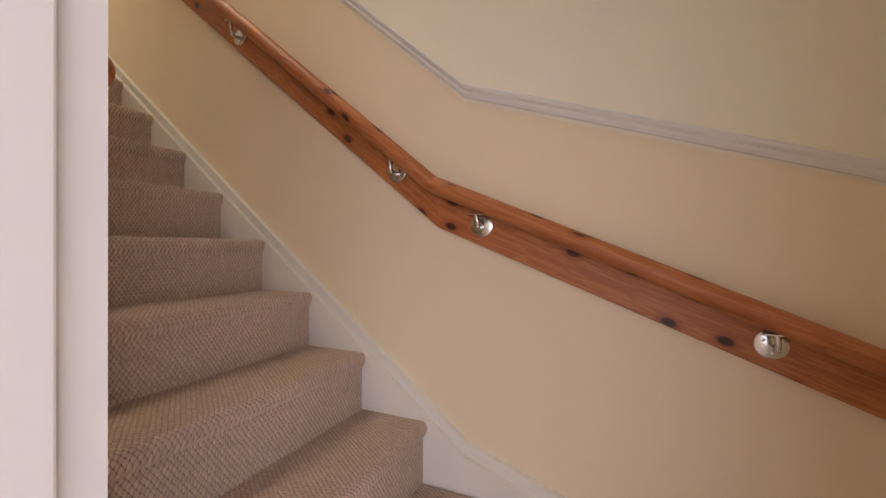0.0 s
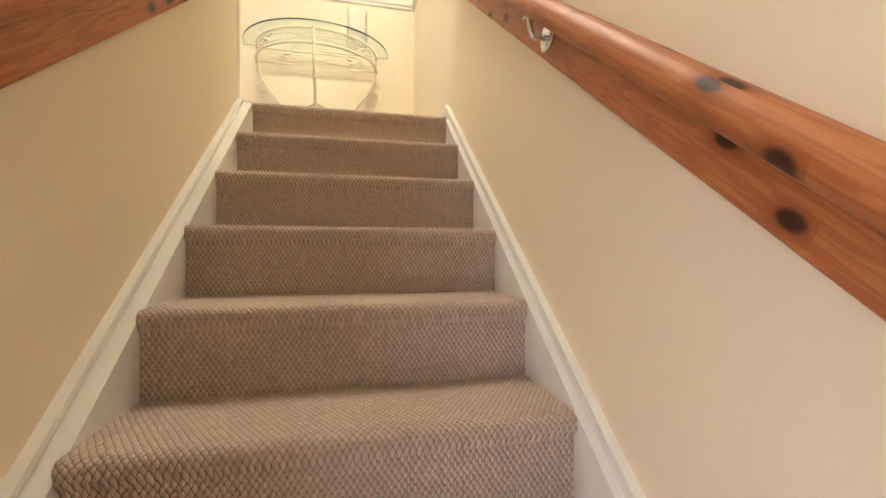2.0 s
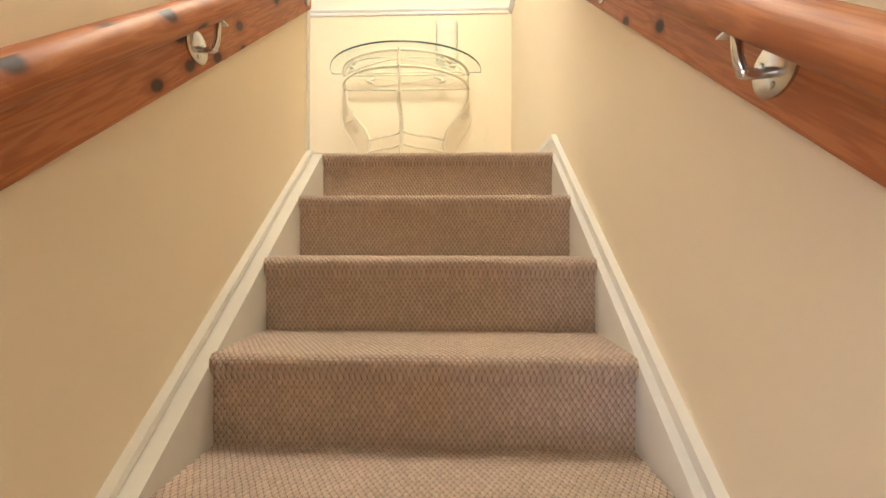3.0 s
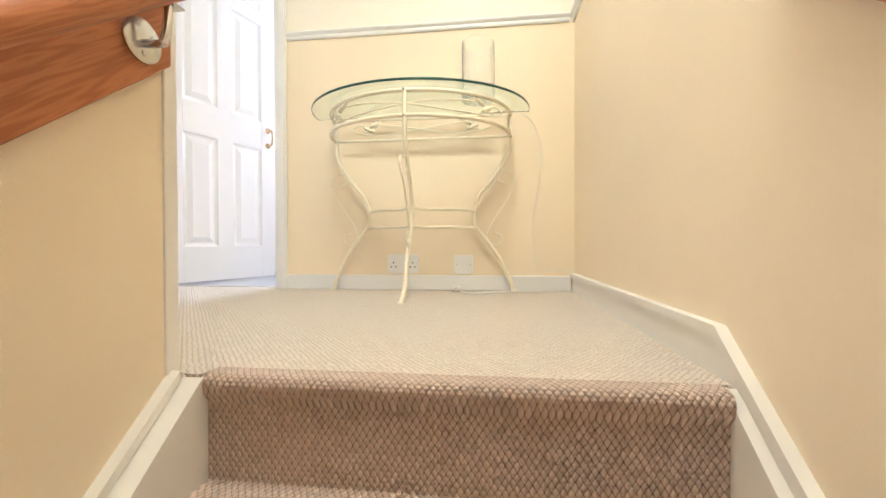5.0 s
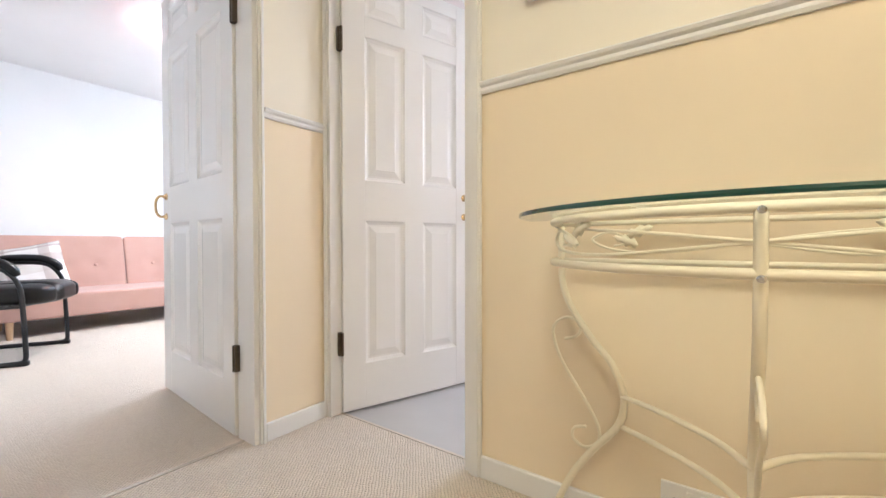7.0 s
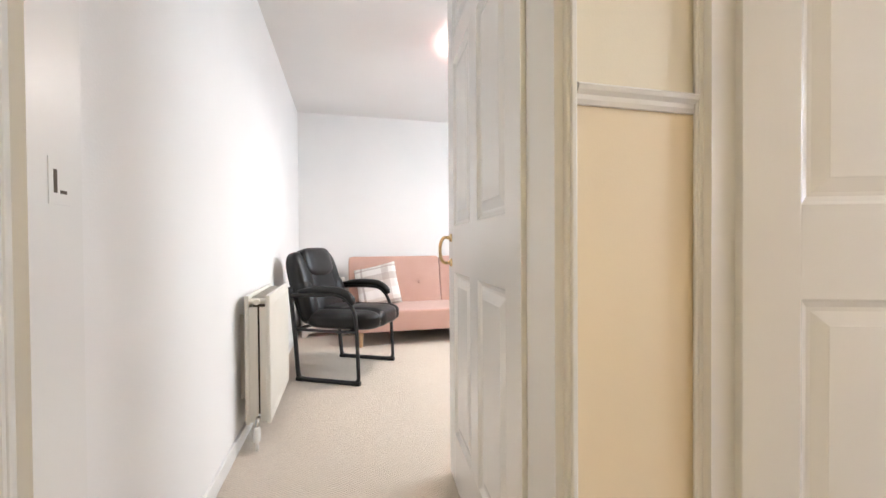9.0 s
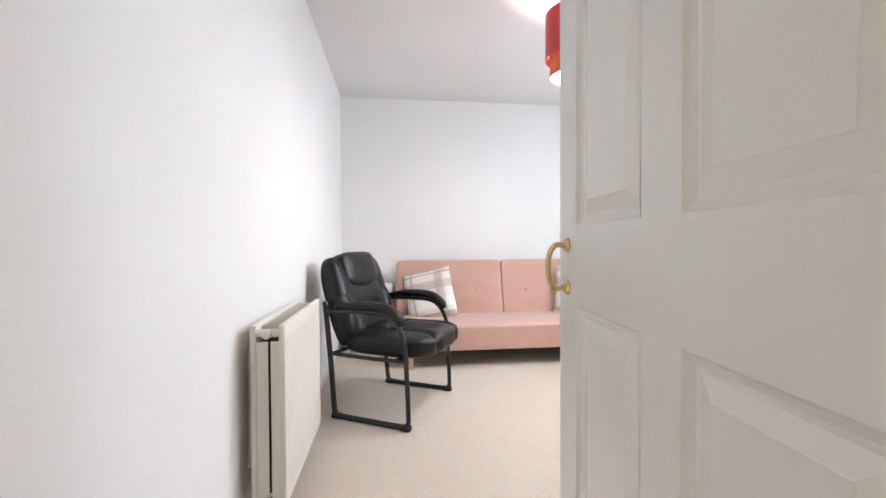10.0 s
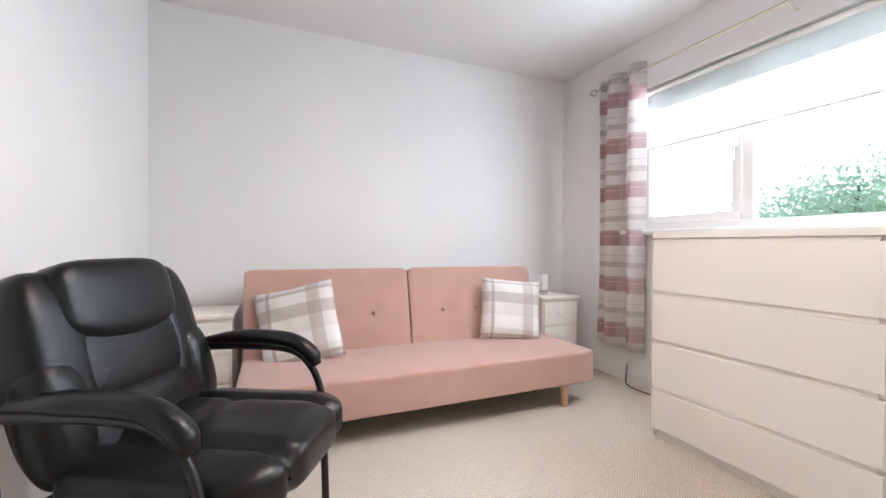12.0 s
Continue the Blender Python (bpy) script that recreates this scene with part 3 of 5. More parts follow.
# ---------------------------------------------------------------- doors
def pull_handle(parent, x, z, front):
    """A D-shaped brass pull on two round roses, on the face at y = front, standing out towards -y (sign by front)."""
    s = -1 if front < 0 else 1
    h = part("handle", tube(bmesh.new(), smooth_line([(x, front + s * 0.006, z - 0.05), (x, front + s * 0.030, z - 0.050), (x, front + s * 0.044, z - 0.030), (x, front + s * 0.047, z), (x, front + s * 0.044, z + 0.030), (x, front + s * 0.030, z + 0.050), (x, front + s * 0.006, z + 0.05)]), 0.0065, 10), BRASS, parent, "polished brass D-shaped pull", smooth=True)
    for dz in (-0.05, 0.05):
        bm = lathe(bmesh.new(), [(0.0175, 0), (0.0175, 0.003), (0.014, 0.007), (0.008, 0.010), (0.007, 0.014)], (x, front, z + dz), 20, Matrix.Rotation(radians(90 if s < 0 else -90), 4, "X"))
        part("rose", bm, BRASS, h, smooth=30)
    return h


def panel_door(name, hinge, angle, width, label, height=1.965, thick=0.036, flip=False):
    """A moulded six-panel door. Its own x runs from the hinge, its faces are at y = +-thick/2."""
    root = thing(name, pose(*hinge, 0, 0, angle), label, "door")
    t, s = thick / 2, 0.105
    mid = 0.10
    cols = [(s, (width - mid) / 2), ((width + mid) / 2, width - s)]
    rails = [(0.0, 0.20), (0.84, 1.02), (1.66, 1.75), (1.895, height)]
    part("stile", boxes((0, s, -t, t, 0, height), bevel=0.002), DOORW, root)
    part("stile", boxes((width - s, width, -t, t, 0, height), bevel=0.002), DOORW, root)
    for z0, z1 in rails:
        part("rail", boxes((s, width - s, -t + 0.0006, t - 0.0006, z0, z1)), DOORW, root)
    for (_, z0), (z1, _) in zip(rails, rails[1:]):
        part("muntin", boxes((cols[0][1], cols[1][0], -t + 0.001, t - 0.001, z0, z1)), DOORW, root)
        for x0, x1 in cols:
            bm = bmesh.new()
            for sgn in (-1, 1):
                loops = []
                for inset, d in ((0.0, t - 0.0005), (0.006, t - 0.006), (0.016, t - 0.011), (0.024, t - 0.011), (0.050, t - 0.004), (0.052, t - 0.003)):
                    loops.append([bm.verts.new((x, sgn * d, z)) for x, z in ((x0 + inset, z0 + inset), (x1 - inset, z0 + inset), (x1 - inset, z1 - inset), (x0 + inset, z1 - inset))])
                for a, b in zip(loops, loops[1:]):
                    for k in range(4):
                        bm.faces.new((a[k], a[(k + 1) % 4], b[(k + 1) % 4], b[k]))
                bm.faces.new(loops[-1])
            bmesh.ops.recalc_face_normals(bm, faces=bm.faces)
            part("panel", bm, DOORW, root)
    for sgn in (-1, 1):
        pull_handle(root, width - 0.055, 0.925, sgn * t)
    for hz in (0.30, 1.62):
        part("hinge", boxes((-0.020, 0.003, -t - 0.001, t + 0.006, hz - 0.05, hz + 0.05), bevel=0.002), DARKM, root, "dark bronze butt hinge")
        tube_bm = tube(bmesh.new(), [(-0.006, (t + 0.004) * (-1 if flip else 1), hz - 0.05), (-0.006, (t + 0.004) * (-1 if flip else 1), hz + 0.05)], 0.006, 10)
        part("hinge_pin", tube_bm, DARKM, root)
    return root


panel_door("bedroom_door", (-0.672, 3.728, F + 0.008), 175.8, 0.835, "open white six-panel door with a brass pull, into the bedroom")
panel_door("bathroom_door", (-0.516, 4.098, F + 0.008), 70.4, 0.716, "half-open white six-panel door to the bathroom", flip=True)
part("strike_plate", boxes((-0.636, -0.590, BED[0] + 0.014, BED[0] + 0.0155, 3.205, 3.275)), WHITE, bpy.data.objects["door_frame_bedroom"], "painted-over strike plate")
latch = boxes((-0.607, -0.600, BED[0] + 0.0155, BED[0] + 0.0162, 3.222, 3.257), (-0.628, -0.614, BED[0] + 0.0155, BED[0] + 0.0162, 3.222, 3.227))
part("latch_hole", latch, DARKM, bpy.data.objects["door_frame_bedroom"], "dark latch hole")


# ---------------------------------------------------------------- handrails
def east_rail(y):
    return 1.306 + (0.822 * (y - 1.0) if y > 1.0 else 0.412 * (y - 1.0))


def west_rail(y):
    return 1.782 + 0.807 * (y - 1.650)


def handrail(name, rail_z, lift, wall, out, y0, y1, brackets, ends, label):
    """A pine plank on the wall and a round rail carried on steel brackets in front of it."""
    root = thing(name, pose(0, 0, 0), label, "handrail")
    up = lift[1]
    ys = [y0, *([1.0] if y0 < 1.0 < y1 else []), y1]
    a, b = sorted((wall, wall + out * 0.02))
    for ya, yb in zip(ys, ys[1:]):
        bm = prism(bmesh.new(), [(ya, rail_z(ya)), (yb, rail_z(yb)), (yb, rail_z(yb) + 0.138), (ya, rail_z(ya) + 0.138)], "x", a, b)
        bmesh.ops.bevel(bm, geom=list(bm.edges), offset=0.0015, segments=1, affect="EDGES")
        part("backing_plank", bm, PINE, root, "knotty varnished pine plank", "rail")
    x = wall + out * 0.062
    line = [(x, y, rail_z(y) + (lift[0] if y < 0.9 else (lift[0] + lift[1]) / 2 if y == 1.0 else up)) for y in ([y0 + ends[0], *ys[1:-1], y1 + ends[1]])]
    segs = list(zip(line, line[1:]))
    for p, q in segs:
        p, q = Vector(p), Vector(q)
        d = (q - p).normalized()
        pts = [p, p + d * 0.006, *[p.lerp(q, k / 8) for k in range(1, 8)], q - d * 0.006, q]
        part("rail", tube(bmesh.new(), pts, [0.022, 0.025, *[0.025] * 7, 0.025, 0.022], 20), PINE, root, "round varnished pine rail", "rail", smooth=40)
    for y in brackets:
        up = lift[0] if y < 0.9 else lift[1]
        z = rail_z(y) + 0.058
        turn = Matrix.Rotation(radians(90 * out), 4, "Y")
        face = wall + out * 0.02
        br = part("bracket", lathe(bmesh.new(), [(0.032, 0), (0.032, 0.004), (0.028, 0.006), (0, 0.006)], (face, y, z), 24, turn), STEEL, root, "shiny steel rail bracket", smooth=30)
        part("arm", tube(bmesh.new(), smooth_line([(face, y, z - 0.004), (face + out * 0.034, y, z - 0.006), (x - out * 0.004, y, z - 0.001), (x, y, z + 0.012), (x, y + 0.004, rail_z(y) + up - 0.024)], 5), 0.0062, 10), STEEL, br, smooth=True)
        part("saddle", boxes((x - 0.009, x + 0.009, y - 0.024, y + 0.024, rail_z(y) + up - 0.0275, rail_z(y) + up - 0.0245)), STEEL, br)
        for k in range(3):
            c = 2 * math.pi * k / 3 + 0.5
            part("screw", lathe(bmesh.new(), [(0.0042, 0), (0.0042, 0.0015), (0, 0.002)], (face + out * 0.006, y + 0.019 * math.cos(c), z + 0.019 * math.sin(c)), 8, turn), STEEL, br)
    return root


handrail("handrail", east_rail, (0.112, 0.130), RX, -1, -0.045, 2.72, [0.209, 0.864, 1.140, 1.828, 2.340], (0, 0.02), "long varnished pine handrail bending with the stairs")
handrail("handrail", west_rail, (0.138, 0.138), LX, 1, 1.06, 2.768, [1.46, 2.14, 2.712], (0, 0.014), "varnished pine handrail ending at the landing")


# ---------------------------------------------------------------- landing things
def console_table():
    """Half-oval wrought-iron console with a glass top, its straight side to the wall."""
    cx, cy = 0.895, 4.0
    root = thing("console_table", pose(cx, cy, F), "cream wrought-iron half-round console table with a glass top", "console table")
    def arc(rx, ry, z, n=32, a0=0.0, a1=math.pi):
        return [(rx * math.cos(a0 + (a1 - a0) * k / n), -ry * math.sin(a0 + (a1 - a0) * k / n), z) for k in range(n + 1)]
    n = 40
    outline = arc(0.49, 0.405, 0, n)
    bm = prism(bmesh.new(), [(x, y) for x, y, _ in outline], "z", 0.806, 0.816)
    top = part("glass_top", bm, GREENGLASS, root, "clear bevelled glass top")
    top.visible_shadow = False
    rim = [Vector((x * 1.0015, y * 1.0015, 0.811)) for x, y, _ in outline]
    part("glass_edge", tube(bmesh.new(), rim, 0.0052, 6, flat=0.35), EDGEGLASS, top, "dark green glass edge")
    for z, rx, ry in ((0.795, 0.405, 0.345), (0.70, 0.405, 0.345)):
        part("ring", tube(bmesh.new(), arc(rx, ry, z), 0.0085, 8), IRON, root, smooth=True)
        part("back_bar", tube(bmesh.new(), [(-rx, 0, z), (0, 0, z), (rx, 0, z)], 0.0065, 8), IRON, root, smooth=True)
    # two crossing vines with curled ends and leaves, round the front and along the back
    stem = [(-0.52, 0.772), (-0.30, 0.764), (0.0, 0.746), (0.38, 0.724), (0.66, 0.728), (0.80, 0.752), (0.72, 0.772), (0.62, 0.762), (0.61, 0.744), (0.67, 0.738)]
    front = lambda w, z: Vector((0.40 * math.sin(w * 1.45), -0.34 * math.cos(w * 1.45), z))
    rear = lambda w, z: Vector((0.40 * w, -0.004, z))
    for bend in (front, rear):
        for side in (-1, 1):
            part("vine", tube(bmesh.new(), smooth_line([bend(side * w, z) for w, z in stem], 6), 0.0034, 6), IRON, root, smooth=True)
            for w, z in ((-0.53, 0.773), (0.60, 0.75)):
                c, t, up = bend(side * w, z), (bend(side * (w + 0.05), z) - bend(side * (w - 0.05), z)).normalized(), Vector((0, 0, 1))
                out = t.cross(up) * 0.005
                bm = bmesh.new()
                rows = [(-0.026, 0.002, 0), (-0.018, 0.014, 1), (-0.008, 0.009, 2), (0.002, 0.016, 1), (0.012, 0.008, 2), (0.020, 0.010, 1), (0.030, 0.001, 0)]
                vs = [[bm.verts.new(c + t * u + up * (h * q + u * 0.35) + out * (q2 * (1 + 0.3 * lobe))) for q, q2 in ((-1, 0), (0, 1), (1, 0), (0, -1))] for u, h, lobe in rows]
                for p, q in zip(vs, vs[1:]):
                    for j in range(4):
                        bm.faces.new((p[j], p[(j + 1) % 4], q[(j + 1) % 4], q[j]))
                part("leaf", bm, IRON, root, "small cast iron leaf", smooth=True)
    prof = [(0.402, 0.79), (0.402, 0.70), (0.398, 0.635), (0.372, 0.571), (0.32, 0.495), (0.275, 0.444), (0.248, 0.381), (0.245, 0.337), (0.260, 0.286), (0.315, 0.216), (0.370, 0.133), (0.408, 0.05), (0.42, 0.003)]
    squeeze = lambda a, r: (r * math.cos(a), -(r if r > 0.41 else r * 0.86) * math.sin(a))
    for a in (0.0, math.pi / 2, math.pi):
        leg = part("leg", tube(bmesh.new(), smooth_line([(*squeeze(a, r), z) for r, z in prof], 4), 0.0088, 8), IRON, root, smooth=True)
        part("foot", lathe(bmesh.new(), [(0.014, 0), (0.014, 0.006), (0.009, 0.010)], (*squeeze(a, 0.42), 0), 12), IRON, leg)
        scroll = [(0.392, 0.489), (0.362, 0.500), (0.350, 0.522), (0.364, 0.542), (0.390, 0.547), (0.418, 0.528), (0.424, 0.495), (0.402, 0.432), (0.352, 0.356), (0.313, 0.292), (0.302, 0.254), (0.312, 0.226), (0.343, 0.212), (0.370, 0.229), (0.366, 0.256), (0.336, 0.267)]
        part("scroll", tube(bmesh.new(), smooth_line([(*squeeze(a, r), z) for r, z in scroll], 5), 0.0042, 6), IRON, leg, "thin curled iron scroll", smooth=True)
        for z in (0.695, 0.79):
            part("bolt", lathe(bmesh.new(), [(0.006, 0), (0.006, 0.003), (0.003, 0.005)], (squeeze(a, 0.41)[0], squeeze(a, 0.41)[1] - 0.009, z), 8, Matrix.Rotation(radians(90), 4, "X")), STEEL, leg)
    for z in (0.365, 0.288):
        for s in (-1, 1):
            pts = smooth_line([(s * 0.25, 0, z), (s * 0.16, -0.06, z + 0.004), (s * 0.06, -0.13, z), (0, -0.215, z)], 5)
            part("stretcher", tube(bmesh.new(), pts, 0.0065, 8), IRON, root, smooth=True)
    return root


console_table()
vase = thing("vase", pose(1.165, 3.86, F + 0.8165), "ribbed clear glass cylinder vase on the console table", "vase")
prof = [(0.055, 0), (0.066, 0.004)] + [(0.068 + 0.0009 * math.sin(k * 1.3) + 0.0006 * math.sin(k * 4.7), 0.012 + 0.225 * k / 90) for k in range(91)]
prof += [(r - 0.002, z) for r, z in reversed(prof[2:])] + [(0.06, 0.01), (0.0005, 0.01)]
part("body", lathe(bmesh.new(), prof, seg=32), VASEG, vase, smooth=True).visible_shadow = False


def wall_plate(name, x0, x1, z0, z1, label, holes, switches):
    """A plastic wall plate on the table wall with three-pin holes and rockers."""
    root = thing(name, pose((x0 + x1) / 2, 4.045, (z0 + z1) / 2), label, "socket")
    w, h = (x1 - x0) / 2, (z1 - z0) / 2
    bm = boxes((-w, w, -0.009, 0, -h, h), bevel=0.003)
    part("plate", bm, PLASTIC, root)
    for hx in holes:
        for dx, dz, sx, sz in ((0, 0.006, 0.002, 0.0045), (-0.011, -0.014, 0.0045, 0.002), (0.011, -0.014, 0.0045, 0.002)):
            part("pin_hole", boxes((hx + dx - sx, hx + dx + sx, -0.0094, -0.0085, dz - sz, dz + sz)), BLACKP, root, "dark pin hole")
    for hx in switches:
        part("rocker", boxes((hx - 0.006, hx + 0.006, -0.012, -0.008, 0.018, 0.034), bevel=0.0015), PLASTIC, root)
    for sx in (-1, 1):
        part("screw", lathe(bmesh.new(), [(0.003, 0), (0.003, 0.001), (0, 0.0014)], (sx * (w - 0.012), -0.009, 0), 8, Matrix.Rotation(radians(90), 4, "X")), STEEL, root)
    return root


wall_plate("double_socket", 0.727, 0.877, 2.262, 2.352, "white plastic double socket above the skirting", (-0.046, 0.046), (-0.014, 0.014))
wall_plate("blank_plate", 1.045, 1.133, 2.260, 2.348, "white plastic blank plate above the skirting", (), ())
plug = thing("plug", pose(1.06, 3.985, F), "white three-pin plug lying on the carpet with its cable", "plug")
part("body", boxes((-0.024, 0.024, -0.02, 0.02, 0.001, 0.026), bevel=0.008), PLASTIC, plug)
for dx, dz in ((-0.011, 0.009), (0.011, 0.009), (0, 0.019)):
    part("pin", boxes((dx - 0.003, dx + 0.003, -0.036, -0.019, dz - 0.002, dz + 0.002)), BRASS, plug)
part("cable", tube(bmesh.new(), smooth_line([(0.02, 0.0, 0.012), (0.03, -0.06, 0.004), (0.10, -0.10, 0.004), (0.22, -0.02, 0.004), (0.34, 0.01, 0.004), (0.46, 0.02, 0.006)], 6), 0.003, 6), PLASTIC, plug, smooth=True)
strip = thing("cable_on_wall", pose(1.40, 4.045, F), "thin white cable running loosely up the cream wall", "cable")
part("cable", tube(bmesh.new(), smooth_line([(0.16, -0.016, 0.096), (0.03, -0.010, 0.10), (0.018, -0.006, 0.14), (0.0, -0.005, 0.27), (0.034, -0.005, 0.48), (0.05, -0.005, 0.64), (0.0, -0.006, 0.78), (-0.10, -0.012, 0.83)], 6), 0.0015, 6), WHITE, strip, smooth=True)


def picture(x0, x1, z0, z1):
    root = thing("picture_frame", pose((x0 + x1) / 2, 4.045, z0), "narrow gilt picture frame on the cream wall", "picture")
    w, h, t = (x1 - x0) / 2, z1 - z0, 0.028
    for row in ((-w, w, -0.02, 0, 0, t), (-w, w, -0.02, 0, h - t, h), (-w, -w + t, -0.02, 0, t, h - t), (w - t, w, -0.02, 0, t, h - t)):
        part("frame_side", boxes(row, bevel=0.005), GILT, root)
    part("mount", boxes((-w + t, w - t, -0.008, -0.001, t, h - t)), WHITE, root, "plain pale mount")
    part("pane", boxes((-w + t, w - t, -0.013, -0.011, t, h - t)), GLASS, root)
    return root


picture(0.526, 1.02, 3.597, 4.10)
# Small control box of the thermostat kind, beside the picture.
chime = thing("control_box", pose(0.428, 4.045, 3.63), "white plastic control box on the landing wall", "door chime")
part("body", boxes((-0.049, 0.049, -0.03, 0, 0, 0.13), bevel=0.004), PLASTIC, chime)
part("cover_line", boxes((-0.049, 0.049, -0.0308, -0.029, 0.02, 0.022)), FURN, chime)

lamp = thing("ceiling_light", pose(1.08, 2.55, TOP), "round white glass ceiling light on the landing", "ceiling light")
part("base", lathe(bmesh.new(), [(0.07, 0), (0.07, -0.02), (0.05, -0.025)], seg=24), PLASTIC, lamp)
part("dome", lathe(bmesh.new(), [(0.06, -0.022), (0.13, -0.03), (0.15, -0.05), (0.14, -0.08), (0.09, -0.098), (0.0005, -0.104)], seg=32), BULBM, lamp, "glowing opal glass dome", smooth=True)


# ---------------------------------------------------------------- bathroom
def toilet():
    root = thing("toilet", pose(-0.262, 5.92, F - 0.004), "white ceramic toilet with its lid down", "toilet")
    bm = bmesh.new()
    rings = []
    for z, w, y0, y1 in ((0, 0.10, -0.52, -0.22), (0.05, 0.095, -0.51, -0.22), (0.16, 0.10, -0.54, -0.2), (0.27, 0.155, -0.63, -0.2), (0.36, 0.18, -0.67, -0.2), (0.385, 0.18, -0.67, -0.2)):
        c, h = (y0 + y1) / 2, (y1 - y0) / 2
        rings.append([bm.verts.new((w * math.cos(a), c + h * math.sin(a), z)) for a in [2 * math.pi * k / 28 for k in range(28)]])
    for a, b in zip(rings, rings[1:]):
        for k in range(28):
            bm.faces.new((a[k], a[(k + 1) % 28], b[(k + 1) % 28], b[k]))
    bm.faces.new(rings[-1])
    part("bowl", bm, CERAMIC, root, smooth=50)
    for nm, z0, z1, g in (("seat", 0.386, 0.398, 1.03), ("lid", 0.400, 0.415, 1.04)):
        b2 = prism(bmesh.new(), [(0.185 * g * math.cos(a), -0.435 + 0.245 * g * math.sin(a)) for a in [2 * math.pi * k / 32 for k in range(32)]], "z", z0, z1)
        part(nm, b2, PLASTIC, root, smooth=40)
    part("cistern", boxes((-0.19, 0.19, -0.085, 0.112, 0.40, 0.79), bevel=0.02), CERAMIC, root, smooth=40)
    part("cistern_lid", boxes((-0.2, 0.2, -0.095, 0.112, 0.792, 0.825), bevel=0.01), CERAMIC, root)
    part("plinth", boxes((-0.095, 0.095, -0.25, 0.112, 0, 0.40), bevel=0.02), CERAMIC, root)
    return root


toilet()
setting("wall_bathroom_duct", boxes((-0.66, 0.06, 6.04, 6.32, F, TOP)), GROUT, "tiled boxed-in wall behind the toilet", "wall")
TW, TH, TZ = 0.25, 0.351, 1.895
for owner_name, axis, face, first, count in (("wall_bathroom_west", "x", -0.66, 4.40, 7), ("wall_bathroom_duct", "y", 6.04, -0.69, 3), ("wall_bathroom_north", "y", 6.32, 0.06, 4)):
    owner = bpy.data.objects[owner_name]
    owner.data.materials[0] = GROUT
    for i in range(count):
        for j in range(7):
            a, z = first + TW * i, TZ + TH * j
            if owner_name.endswith("north") and j > 2:
                continue
            if axis == "x":
                bm = boxes((face, face + 0.006, a + 0.0012, a + TW - 0.0012, max(z + 0.0012, F), min(z + TH - 0.0012, TOP)), bevel=0.001)
            else:
                bm = boxes((a + 0.0012, a + TW - 0.0012, face - 0.006, face, max(z + 0.0012, F), min(z + TH - 0.0012, TOP)), bevel=0.001)
            part("tile", bm, TILE, owner)


